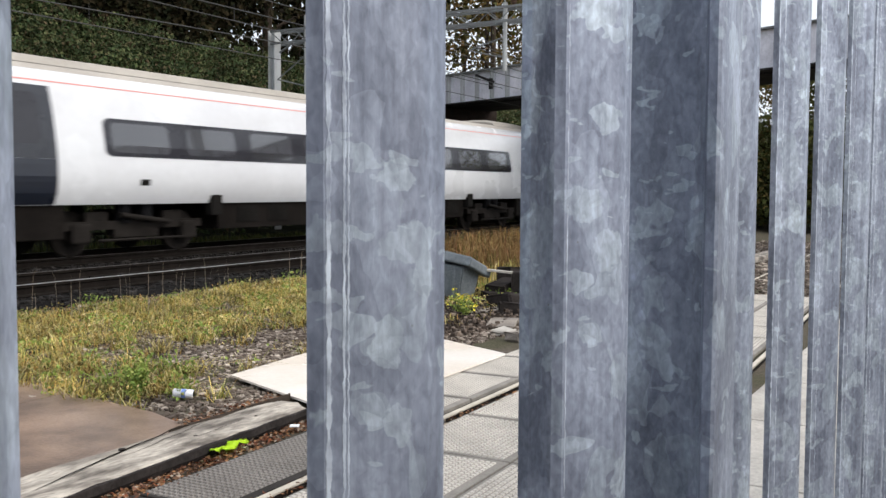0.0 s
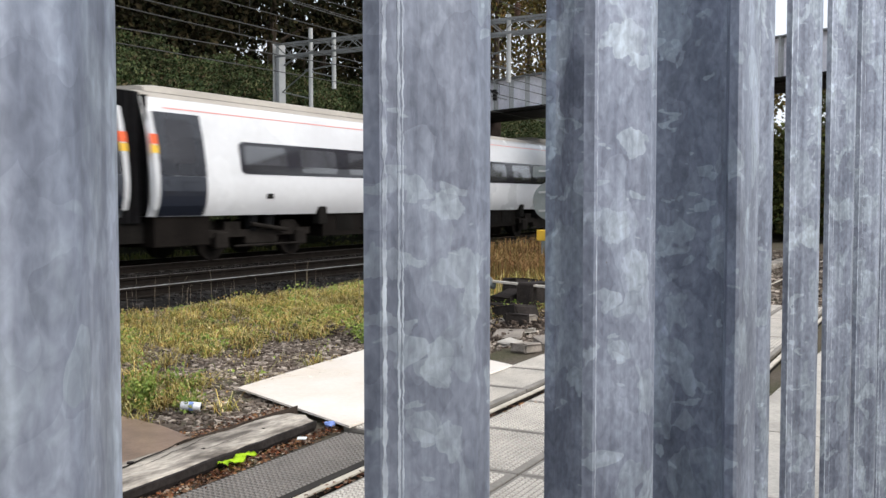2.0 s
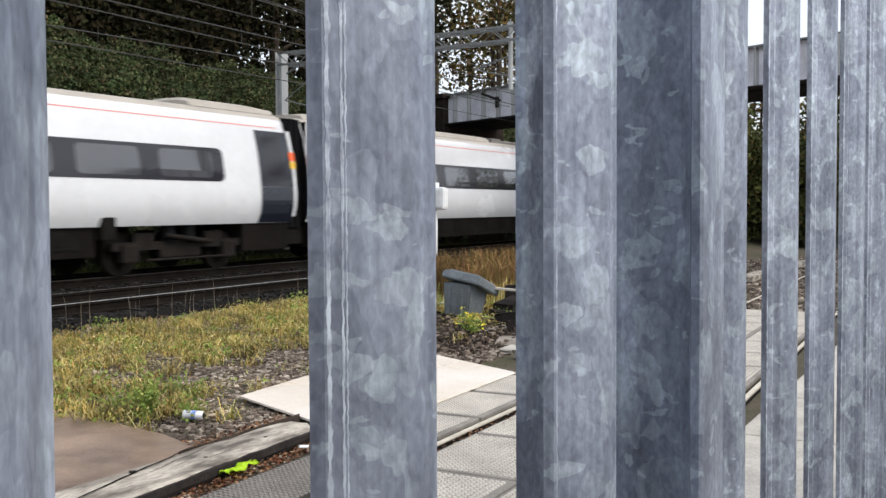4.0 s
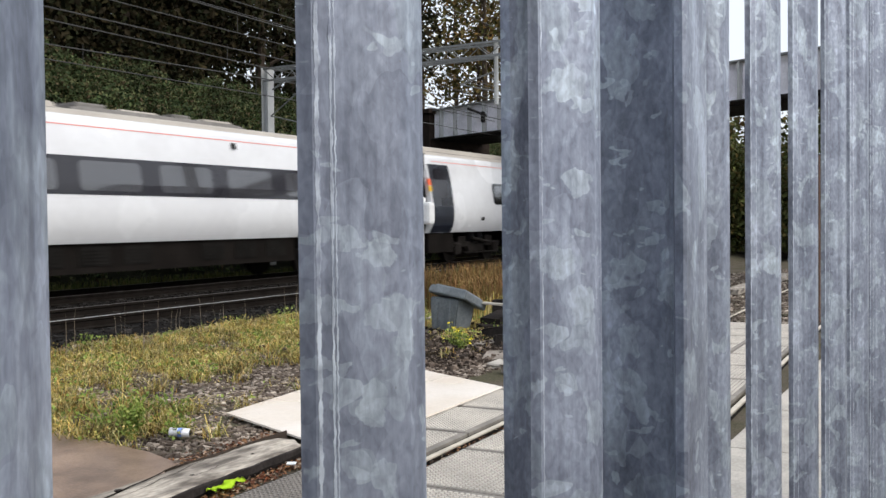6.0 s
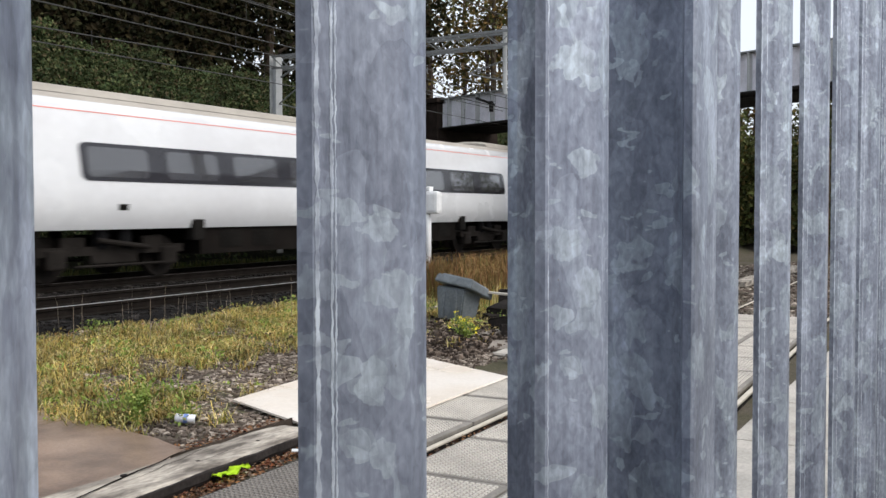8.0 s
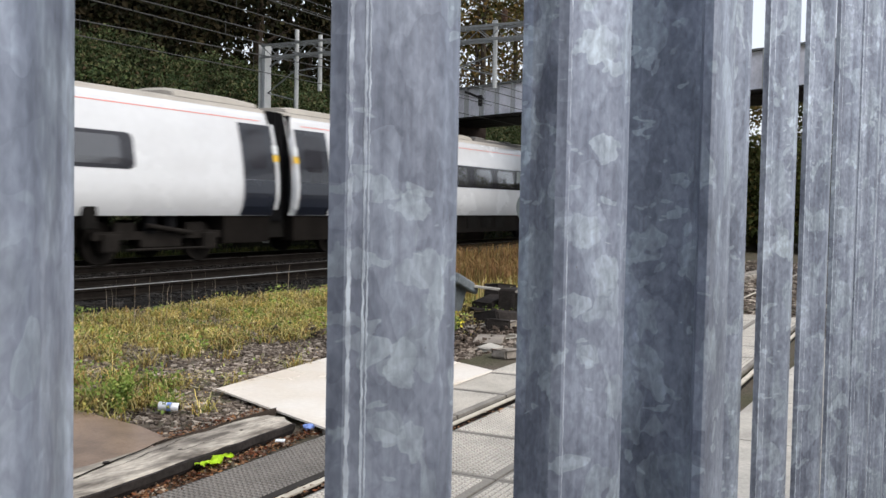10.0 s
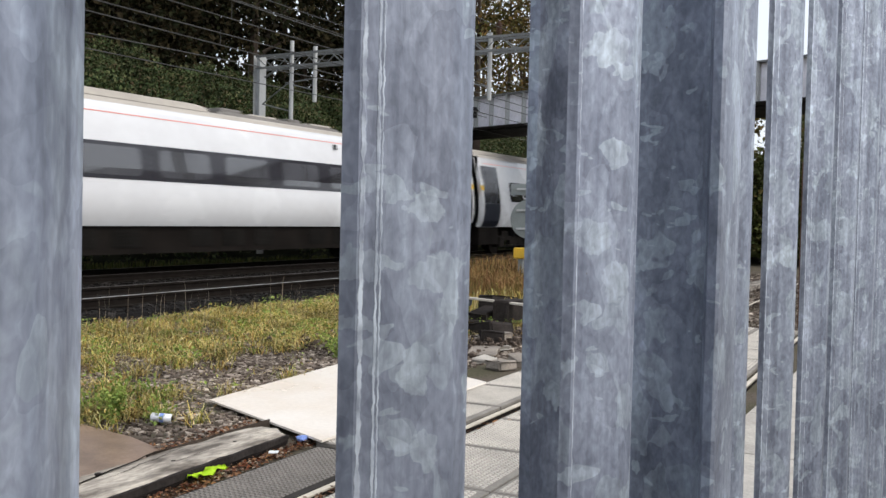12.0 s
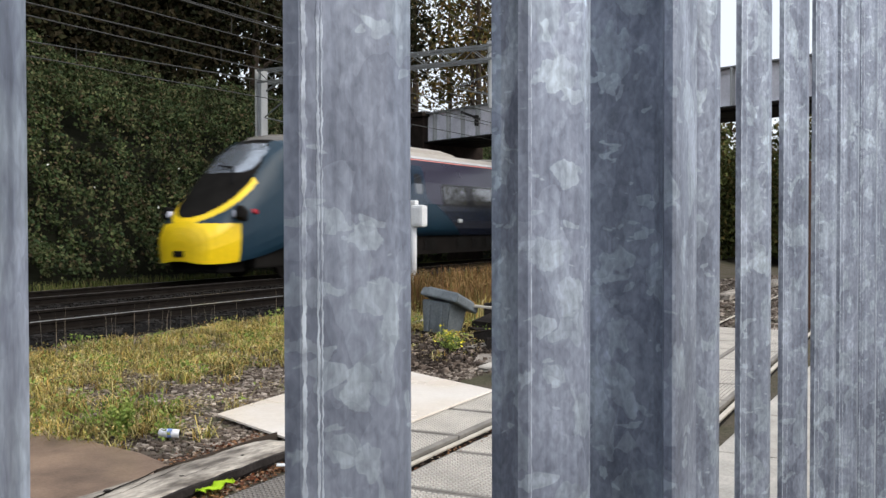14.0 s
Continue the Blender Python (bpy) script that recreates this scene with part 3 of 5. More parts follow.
def pale_outline(t=0.003):
    """Half-round W section: front line and the back line behind it."""
    front = [(0.000, -0.0325), (0.0041, -0.0303), (0.0100, -0.0222), (0.0155, -0.0145), (0.0190, -0.0095), (0.0205, -0.0065), (0.0210, -0.0035), (0.0207, 0.0)]
    front += [(x, -y) for x, y in front[-2::-1]]
    back = [(x - t, y * 0.93) for x, y in front[::-1]]
    back[0], back[-1] = (0.0, 0.0305), (0.0, -0.0305)
    return front + back


def build_fence():
    rng = random.Random(4)
    fence = base("palisade_fence", pose(0, 0, 0), "galvanised steel palisade fence with spangled weathered zinc", "fence")
    # beyond the post the line turns by three and a half degrees
    centres = [0.094 - 0.1535 * i for i in range(14, -1, -1)] + [0.2475, 0.4165] + [0.693 + 0.155 * i for i in range(34)]
    z0, z1 = 0.06, 2.45
    for i, c in enumerate(centres):
        off = 0.0 if c in (0.2475, 0.4165) else rng.uniform(-40, 40)
        bm = prism(pale_outline(), z0 - off, z1 - off)
        for f in bm.faces:
            f.smooth = len(f.verts) == 4
        for e in bm.edges:
            e.smooth = e.calc_face_angle(3.0) < 0.335
        p = part("pale", bm, {0.094: ZINC_NEAR, 0.2475: ZINC_FIRST, 0.4165: ZINC_SECOND}.get(c, ZINC), fence)
        p.matrix_basis = pose(FENCE_X + max(0.0, 0.065 * (c - 0.69)), c, off, 0, 0, -3.7 if c > 0.5 else 0)
    # rails behind the pales, above and below the view
    for z in (0.35, 2.2):
        part("fence_rail", box(FENCE_X - 0.045, FENCE_X - 0.004, -2.2, 0.485, z - 0.025, z + 0.025, bevel=0.003), ZINC_PLAIN, fence)
        part("fence_rail", box(-0.041, 0.0, 0.0, 5.4, z - 0.025, z + 0.025, bevel=0.003, m=pose(FENCE_X - 0.012, 0.535, 0, 0, 0, -3.7)), ZINC_PLAIN, fence)
    # rolled I-section post
    cx, cy, d, b, tf, tw = -0.154, 0.509, 0.108, 0.0235, 0.0085, 0.005
    x0, x1 = cx - d / 2, cx + d / 2
    out = [(x0, cy - b), (x0 + tf * 0.7, cy - b), (x0 + tf * 1.3, cy - tw - 0.004), (x0 + tf * 1.3 + 0.006, cy - tw), (x1 - tf * 1.3 - 0.006, cy - tw), (x1 - tf * 1.3, cy - tw - 0.004), (x1 - tf * 0.7, cy - b), (x1 - 0.0015, cy - b), (x1, cy - b + 0.0015)]
    out += [(x, 2 * cy - y) for x, y in out[::-1]]
    part("post", prism(out, -0.1, 2.6), ZINC_DARK, fence, "rolled steel I-section post")
    part("post", prism([(x + 0.14, y + 2.73) for x, y in out], -0.1, 2.6), ZINC_DARK, fence, "rolled steel I-section post")
    part("post", prism([(x - 0.03, y - 2.72) for x, y in out], -0.1, 2.6), ZINC_DARK, fence, "rolled steel I-section post")


build_fence()


# ---- crossing ----
def ribbed_panel(name, x0, x1, y0, y1, z, material, under, pitch=0.04, label=""):
    ob = base(name, crossing(x0, y0), label, "crossing panel", "crossing panels")
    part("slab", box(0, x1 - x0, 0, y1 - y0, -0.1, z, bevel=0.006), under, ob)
    nx, ny = int((x1 - x0 - 0.05) / pitch), int((y1 - y0 - 0.05) / pitch)
    verts, faces = [], []
    for i in range(nx):
        for j in range(ny):
            x, y, h = 0.04 + i * pitch, 0.04 + j * pitch, pitch * 0.35
            o = len(verts)
            verts += [(x - h, y - h, z), (x + h, y - h, z), (x + h, y + h, z), (x - h, y + h, z)]
            verts += [(x - h * 0.75, y - h * 0.75, z + 0.008), (x + h * 0.75, y - h * 0.75, z + 0.008), (x + h * 0.75, y + h * 0.75, z + 0.008), (x - h * 0.75, y + h * 0.75, z + 0.008)]
            faces += [(o + 4, o + 5, o + 6, o + 7), (o, o + 1, o + 5, o + 4), (o + 1, o + 2, o + 6, o + 5), (o + 2, o + 3, o + 7, o + 6), (o + 3, o, o + 4, o + 7)]
    st = sheet_mesh("studs", verts, faces, material, ob)
    tagged(st, kind="stuff")
    return ob


def build_crossing():
    # field side, dark; between the rails and beyond, pale
    y = 1.46
    for i in range(2):
        ribbed_panel("crossing_panel", -3.70, -3.14, y, y + 1.82, 0.0, PANEL_DARK, PANEL_BASE, 0.037, "dark grey studded crossing panel beside the rail")
        y += 1.84
    y = 5.16
    for i in range(8):
        ribbed_panel("crossing_panel", -3.76, -3.17, y, y + 0.89, 0.012, PANEL, PANEL_MID, 0.037, "pale dusty studded crossing panel beside the rail")
        y += 0.915
    y = 1.885
    for i in range(14):
        for x0, x1 in ((-2.99, -2.255), (-2.24, -1.66)):
            ribbed_panel("crossing_panel", x0, x1, y, y + 0.922, 0.012, PANEL, PANEL_MID, 0.037, "pale dusty studded crossing panel between the rails")
        y += 0.935
    for i in range(9):
        ob = part("concrete_apron", box(-1.44, -0.35, 2 + i * 1.5, 3.48 + i * 1.5, -0.1, 0.01, bevel=0.01), CONC)
        tagged(ob, "pale worn concrete apron slab along the fence", "slab", "apron slabs")


build_crossing()


def build_timber():
    bm = bmesh.new()
    n = 22
    rng = random.Random(2)
    rings = []
    for i in range(n + 1):
        y = 1.8 + (5.14 - 1.8) * i / n
        le, ri = -4.262 - 0.03 * (y - 4), -3.80 - 0.083 * (y - 4)
        worn = 0.02 if i == n else 0.0
        sec = [(le, 0.0, 0), (le + 0.01, 0.05, 0), (le + 0.05, 0.066, 0), (le + 0.2, 0.072, 0.0), (ri - 0.12, 0.076, -0.04), (ri - 0.045, 0.073, -0.1), (ri - 0.008, 0.062, -0.13), (ri - 0.012, 0.0, -0.16)]
        rings.append([bm.verts.new((x + rng.uniform(-0.006, 0.006), y + (dy + rng.uniform(-0.03, 0.03) if i == n else 0), max(0, z + rng.uniform(-0.006, 0.005) - worn))) for x, z, dy in sec])
    for a, b in zip(rings, rings[1:]):
        for k in range(7):
            bm.faces.new((a[k], a[k + 1], b[k + 1], b[k]))
    bm.faces.new(rings[-1])
    bm.faces.new(rings[0][::-1])
    bmesh.ops.recalc_face_normals(bm, faces=bm.faces[:])
    t = part("timber_baulk", bm, TIMBER)
    tagged(t, "long weathered grey timber baulk beside the studded panels", "timber")

    # Separate near-black skin along the timber's right face.
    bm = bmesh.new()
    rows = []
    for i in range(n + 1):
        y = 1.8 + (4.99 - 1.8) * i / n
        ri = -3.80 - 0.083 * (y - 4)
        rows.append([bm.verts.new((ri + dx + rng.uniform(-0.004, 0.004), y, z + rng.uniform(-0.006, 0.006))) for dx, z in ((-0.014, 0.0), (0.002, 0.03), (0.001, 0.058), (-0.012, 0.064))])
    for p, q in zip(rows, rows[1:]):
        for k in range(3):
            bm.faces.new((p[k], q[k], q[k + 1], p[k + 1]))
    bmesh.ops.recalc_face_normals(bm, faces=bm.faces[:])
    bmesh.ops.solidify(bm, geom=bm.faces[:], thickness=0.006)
    part("dark_long_side", bm, BLACK_BITS, t, "near-black long side")

    def sliver(points, w, z):
        bm = bmesh.new()
        m = len(points)
        row = [[bm.verts.new((x + d * w * (1 - abs(2 * i / (m - 1) - 1) ** 3 * 0.8) / 2, y, z)) for d in (-1, 1)] for i, (x, y) in enumerate(points)]
        for p, q in zip(row, row[1:]):
            bm.faces.new((p[0], p[1], q[1], q[0]))
        bmesh.ops.solidify(bm, geom=bm.faces[:], thickness=0.02)
        return bm

    def wavy(x0, y0, x1, y1, k=12, amp=0.012):
        return [(x0 + (x1 - x0) * i / k + rng.uniform(-amp, amp), y0 + (y1 - y0) * i / k) for i in range(k + 1)]

    part("crack", sliver(wavy(-4.27, 4.3, -3.92, 2.9), 0.016, 0.077), BLACK_BITS, t, "dark split along the grain")
    part("crack", sliver(wavy(-4.20, 4.4, -4.02, 3.6, 8), 0.007, 0.078), BLACK_BITS, t, "dark split along the grain")
    part("crack", sliver(wavy(-4.02, 4.5, -3.95, 3.9, 8), 0.005, 0.078), BLACK_BITS, t, "dark split along the grain")
    for x, y, r in ((-4.13, 3.62, 0.02), (-3.99, 4.05, 0.014), (-4.02, 4.62, 0.012)):
        bm = bmesh.new()
        tube(bm, [(x, y, 0.05), (x, y, 0.079)], r, 8)
        part("bolt_hole", bm, BLACK_BITS, t, "dark empty bolt hole")
    bm = bmesh.new()
    pts = [(-4.275, 4.12), (-4.29, 4.55), (-4.305, 4.95), (-4.32, 5.33)]
    rows = [[bm.verts.new((x + dx, y, z)) for dx, z in ((-0.016, 0.0), (-0.013, 0.050), (0.008, 0.066), (0.012, 0.0))] for x, y in pts]
    for p, q in zip(rows, rows[1:]):
        for k in range(3):
            bm.faces.new((p[k], p[k + 1], q[k + 1], q[k]))
    bm.faces.new(rows[0])
    bm.faces.new(rows[-1][::-1])
    bmesh.ops.recalc_face_normals(bm, faces=bm.faces[:])
    s = part("edging_strip", bm, EDGE)
    tagged(s, "dark rusted edging strip behind the timber", "edging")


build_timber()


def build_slab(outline, top):
    bm = prism(outline, -0.15, top)
    bmesh.ops.bevel(bm, geom=[e for e in bm.edges if all(v.co.z > 0 for v in e.verts)], offset=0.012, segments=2, affect="EDGES")
    tagged(part("concrete_slab", bm, SLAB), "wet brown concrete slab with worn edges", "slab", "slabs beside the timber")


build_slab([(-4.33, 1.2), (-4.33, 4.36), (-4.52, 4.44), (-4.88, 4.56), (-5.35, 4.62), (-5.925, 4.71), (-5.83, 1.2)], 0.012)
build_slab([(-5.845, 1.2), (-5.94, 4.715), (-6.5, 4.79), (-7.3, 4.83), (-8.6, 4.9), (-8.6, 1.2)], 0.004)

bm = bmesh.new()
solid(bm, -0.07, 0.07, -0.6, 0.6, -0.04, 0.055)
bmesh.ops.bevel(bm, geom=bm.edges[:], offset=0.012, segments=2, affect="EDGES")
ob = part("buried_timber", bm, EDGE)
ob.matrix_basis = pose(-7.82, 6.05, 0, 0, 1.5, 18)
tagged(ob, "dark rotten timber half buried in the weeds", "timber")


def build_board():
    bm = prism([(-5.25, 5.72), (-3.665, 5.08), (-3.785, 7.84), (-5.62, 8.72)], 0.026, 0.042)
    tagged(part("loose_board", bm, BOARD), "large pale damp plywood sheet lying on the gravel", "board")


build_board()

# unseen wall, added to close the place and block light from behind
w = part("light_blocking_wall", box(0.02, 4.0, -1.75, -1.5, 0, 3.4), BRICK)
tagged(w, "plain dark brick wall added out of view to block light", "wall", kind="structure")


# ---- train ----
COACH = 23.0
PROFILE = [(0.98, 1.22), (1.20, 1.33), (1.45, 1.37), (1.75, 1.37), (2.10, 1.335), (2.60, 1.255), (3.00, 1.165), (3.25, 1.09), (3.37, 1.04)]
ROOFLINE = [(3.37, 1.04), (3.45, 0.97), (3.51, 0.80), (3.55, 0.50), (3.565, 0.20), (3.565, 0.0)]
CAB_ROOFLINE = [(3.37, 1.04), (3.46, 0.95), (3.54, 0.80), (3.59, 0.55), (3.61, 0.25), (3.61, 0.0)]
NOSE_ROOFLINE = [(3.37, 1.04), (3.50, 0.95), (3.60, 0.80), (3.67, 0.55), (3.70, 0.25), (3.70, 0.0)]


def half_width(z):
    return float(np.interp(z, [p[0] for p in PROFILE], [p[1] for p in PROFILE]))


def loft(sections, closed=False):
    bm = bmesh.new()
    rings = [[bm.verts.new(p) for p in s] for s in sections]
    for a, b in zip(rings, rings[1:]):
        for i in range(len(a) - 1):
            bm.faces.new((a[i], a[i + 1], b[i + 1], b[i]))
    return bm, rings


def side_panel(side, y0, y1, z0, z1, off=0.006, corner=0.0, top_shift=0.0, rows=8):
    """A skin on the coach side that follows its curve. top_shift slants both ends along y; corner rounds them."""
    bm = bmesh.new()
    a, b = [], []
    for i in range(rows + 1):
        f = i / rows
        z = z0 + (z1 - z0) * f
        e = min(z - z0, z1 - z)
        inset = corner - math.sqrt(max(0.0, corner ** 2 - (corner - e) ** 2)) if corner and e < corner else 0.0
        x = side * (half_width(z) + off)
        a.append(bm.verts.new((x, y0 + inset + top_shift * f, z)))
        b.append(bm.verts.new((x, y1 - inset + top_shift * f, z)))
    for i in range(rows):
        bm.faces.new((a[i], b[i], b[i + 1], a[i + 1]))
    bmesh.ops.solidify(bm, geom=bm.faces[:], thickness=0.004)
    return bm


def side_shape(side, outline, off=0.008):
    """A flat-cut sticker or painted field on the coach side, from (y, z) corners, sliced so that it follows the curve."""
    bm = bmesh.new()
    bm.faces.new([bm.verts.new((0, y, z)) for y, z in outline])
    for z, _ in PROFILE[1:-1]:
        bmesh.ops.bisect_plane(bm, geom=bm.verts[:] + bm.edges[:] + bm.faces[:], plane_co=(0, 0, z), plane_no=(0, 0, 1))
    for v in bm.verts:
        v.co.x = side * (half_width(v.co.z) + off)
    return bm


def shell(y_front, y_rear, profile):
    secs = []
    for y, s in ((y_front, 0.90), (y_front - 0.12, 0.965), (y_front - 0.4, 1.0), ((y_front + y_rear) / 2, 1.0), (y_rear + 0.4, 1.0), (y_rear + 0.12, 0.965), (y_rear, 0.90)):
        line = [(s * w, y, z) for z, w in profile]
        secs.append(line)
    return secs


def coach_body(coach, y_front, y_rear, paint):
    secs = []
    for line in shell(y_front, y_rear, PROFILE):
        secs.append(line + [(-x, y, z) for x, y, z in line[::-1]] + [line[0]])
    bm, rings = loft(secs)
    bmesh.ops.recalc_face_normals(bm, faces=bm.faces[:])
    part("end_wall", box(-1.1, 1.1, y_rear + 0.02, y_rear + 0.06, 1.05, 3.4), RUBBER, coach)
    part("end_wall", box(-1.1, 1.1, y_front - 0.06, y_front - 0.02, 1.05, 3.4), RUBBER, coach)
    return part("body", bm, paint, coach, smooth=True)


def coach_roof(coach, y_front, y_rear):
    secs = []
    for line in shell(y_front, y_rear, ROOFLINE):
        secs.append(line + [(-x, y, z) for x, y, z in line[-2::-1]])
    bm, rings = loft(secs)
    bm.faces.new(rings[0])
    bm.faces.new(rings[-1][::-1])
    bmesh.ops.recalc_face_normals(bm, faces=bm.faces[:])
    part("roof", bm, ROOF, coach)


def roof_pod(coach, y0, y1, ramp0, ramp1, h=0.14, w=0.86, material=None, name="roof_fairing"):
    """A raised fairing on the roof with sloping ends."""
    prof = [(w, 3.50), (w * 0.93, 3.64 + h * 0.35), (w * 0.6, 3.70 + h), (0, 3.72 + h)]
    secs = []
    for y, k in ((y0, 0.0), (y0 - ramp0, 1.0), (y1 + ramp1, 1.0), (y1, 0.0)):
        line = [(x, y, 3.48 + (z - 3.48) * (1.0 if k else 0.72)) for x, z in prof]
        secs.append(line + [(-x, yy, z) for x, yy, z in line[-2::-1]])
    bm, rings = loft(secs)
    bm.faces.new(rings[0])
    bm.faces.new(rings[-1][::-1])
    bmesh.ops.recalc_face_normals(bm, faces=bm.faces[:])
    return part(name, bm, material or ROOF, coach)


def bogie(coach, y):
    bo = new("bogie")
    bo.parent = coach
    bo.location = (0, y, 0)
    for side in (-1, 1):
        bm = bmesh.new()
        x = side * 1.02
        solid(bm, x - 0.07, x + 0.07, -1.75, 1.75, 0.50, 0.66)
        solid(bm, x - 0.07, x + 0.07, -0.55, 0.55, 0.34, 0.52)
        solid(bm, x - 0.05, x + 0.05, -1.2, -0.7, 0.62, 0.84, )
        solid(bm, x - 0.05, x + 0.05, 0.7, 1.2, 0.62, 0.84)
        part("side_frame", bm, BOGIE, bo)
        for yy in (-1.35, 1.35):
            part("axle_box", box(side * 1.04 - 0.12, side * 1.04 + 0.12, yy - 0.2, yy + 0.2, 0.26, 0.62, bevel=0.04), BOGIE, bo)
            bm = bmesh.new()
            tube(bm, [(side * 0.68, yy, 0.43), (side * 0.82, yy, 0.43)], 0.43, 24)
            part("wheel", bm, BOGIE, bo, smooth=False)
        part("damper", bars([(side * 1.2, -0.5, 0.78), (side * 1.2, 0.75, 0.62)], r=0.05, sides=8), BOGIE, bo)
        part("tie_rod", bars([(side * 1.18, -1.0, 0.30), (side * 1.18, 1.1, 0.30)], r=0.03), BOGIE, bo)
        for yy in (-0.28, 0.28):
            part("air_spring", bars([(side * 1.0, yy, 0.62), (side * 1.0, yy, 0.98)], r=0.15, sides=12), RUBBER, bo)


def underframe(coach, y0, y1):
    bm = bmesh.new()
    solid(bm, -1.15, 1.15, y1, y0, 0.42, 1.04)
    part("equipment_case", bm, UNDER, coach)
    n = int((y0 - y1) / 1.05)
    for side in (-1, 1):
        for i in range(n):
            ya = y0 - 0.35 - i * 1.05
            if i % 4 == 3:
                continue
            bm = bmesh.new()
            solid(bm, side * 1.15, side * 1.165, ya - 0.72, ya, 0.55, 0.92)
            for k in range(5):
                solid(bm, side * 1.165, side * 1.178, ya - 0.68, ya - 0.04, 0.58 + k * 0.065, 0.60 + k * 0.065)
            part("vent_grille", bm, UNDER_DARK, coach)


def doorway(coach, side, y_in, y_out, rear, accent):
    """One plug door: y_out is next to the gangway."""
    lo, hi = min(y_in, y_out), max(y_in, y_out)
    d = part("door", side_panel(side, lo, hi, 1.80, 3.08, 0.008), DOOR_UP, coach, "dark grey plug door")
    part("door_lower_panel", side_panel(side, lo, hi, 0.99, 1.795, 0.010), DOOR_LOW, d)
    w0, w1 = lo + 0.24, hi - 0.28
    part("door_window", side_panel(side, w0, w1, 2.05, 2.95, 0.0095, corner=0.09), BAND, d)
    g0, g1 = (y_out + 0.02, y_out + 0.13) if y_out > y_in else (y_out - 0.13, y_out - 0.02)
    part("grab_strip", side_panel(side, g0, g1, 1.12, 3.12, 0.012), WHITE, coach)
    for (za, zb, m) in ((2.42, 2.62, accent[0]), (2.24, 2.40, accent[1])):
        part("door_notice", side_panel(side, g0 - 0.05, g1 + 0.03, za, zb, 0.016), m, coach)


def window_row(coach, side, y_front, y_rear, toilet=()):
    band = part("window_band", side_panel(side, y_rear, y_front, 1.885, 2.595, 0.008, corner=0.13, rows=14), BAND, coach, "dark tinted glazing band")
    span = y_front - y_rear
    n = max(1, int(span / 1.75))
    step = span / n
    for i in range(n):
        a = y_rear + i * step + 0.16
        b = a + step - 0.5
        part("window", side_panel(side, a, b, 1.96, 2.52, 0.0125, corner=0.07, rows=8), PANE, band)
    for at in toilet:
        bm = bmesh.new()
        k = 20
        ring = [[(at + r * math.cos(2 * math.pi * i / k), 2.25 + r * math.sin(2 * math.pi * i / k)) for r in (0.20, 0.235)] for i in range(k)]
        vs = [[bm.verts.new((side * (half_width(z) + 0.019), y, z)) for y, z in pr] for pr in ring]
        for i in range(k):
            j = (i + 1) % k
            bm.faces.new((vs[i][0], vs[i][1], vs[j][1], vs[j][0]))
        part("round_symbol", bm, INK, band)
        part("symbol_bar", side_panel(side, at - 0.03, at + 0.03, 2.13, 2.36, 0.019), INK, band)


def build_coach(front_blank, rear_blank, accent, paint, label, toilet=(), rear=True, length=COACH):
    coach = base("train_coach", pose(TRAIN_C, 0, RAIL_Z), label, "train coach", "coaches of the passing train")
    yf, yr = -0.33, -length + 0.33
    coach_body(coach, yf, yr, paint)
    coach_roof(coach, yf, yr)
    roof_pod(coach, -0.55, -3.2, 0.7, 0.12, 0.0)
    roof_pod(coach, yr + 10.2, yr + 0.22, 0.3, 0.55, -0.01)
    roof_pod(coach, -7.2, -12.0, 0.3, 0.3, -0.10, 0.72, ROOF_DARK, "roof_equipment")
    for k, (ya, l, w) in enumerate(((-7.5, 0.9, 0.62), (-8.8, 0.5, 0.6), (-9.7, 1.0, 0.56), (-11.1, 0.7, 0.62))):
        part("roof_box", box(-w, w, ya - l, ya, 3.52, 3.66 + 0.03 * (k % 2), bevel=0.03), ROOF_DARK if k % 2 else ROOF, coach)
    for side in (-1, 1):
        part("red_line", side_panel(side, yr + 0.45, yf - 0.45, 3.16, 3.18, 0.006, rows=1), RED_LINE, coach)
        doorway(coach, side, -1.56, -0.46, False, accent)
        if rear:
            doorway(coach, side, yr - 0.33 + 1.74, yr - 0.33 + 0.46, True, accent)
        window_row(coach, side, -front_blank, -length + rear_blank, toilet)
        part("lamp_recess", side_panel(side, -length + 3.62, -length + 3.86, 1.34, 1.46, 0.006, rows=1), UNDER_DARK, coach)
        part("side_lamp", side_panel(side, -8.15, -8.0, 2.98, 3.12, 0.03, rows=1), UNDER_DARK, coach)
        for y in (-5.75, -length + 5.75):
            part("yaw_bracket", box(min(side * 1.1, side * 1.33), max(side * 1.1, side * 1.33), y - 0.16, y + 0.16, 0.72, 1.16, bevel=0.03), UNDER_DARK, coach)
    part("vestibule_skirt", box(-1.18, 1.18, -2.0, -0.45, 0.36, 1.05, bevel=0.02), UNDER, coach)
    if rear:
        part("vestibule_skirt", box(-1.18, 1.18, yr + 0.12, yr + 1.67, 0.36, 1.05, bevel=0.02), UNDER, coach)
        for i in range(6):
            bm = bmesh.new()
            solid(bm, -0.98 + 0.04 * (i % 2), 0.98 - 0.04 * (i % 2), yr - 0.66 + i * 0.11, yr - 0.55 + i * 0.11, 0.85, 3.45)
            part("bellows_fold", bm, RUBBER, coach, "black rubber gangway bellows fold")
        part("coupler_housing", box(-0.9, 0.9, yr - 0.55, yr + 0.1, 0.45, 0.86), UNDER_DARK, coach)
    bogie(coach, -3.75)
    bogie(coach, -length + 3.75)
    underframe(coach, -5.95, -length + 5.95)
    return coach


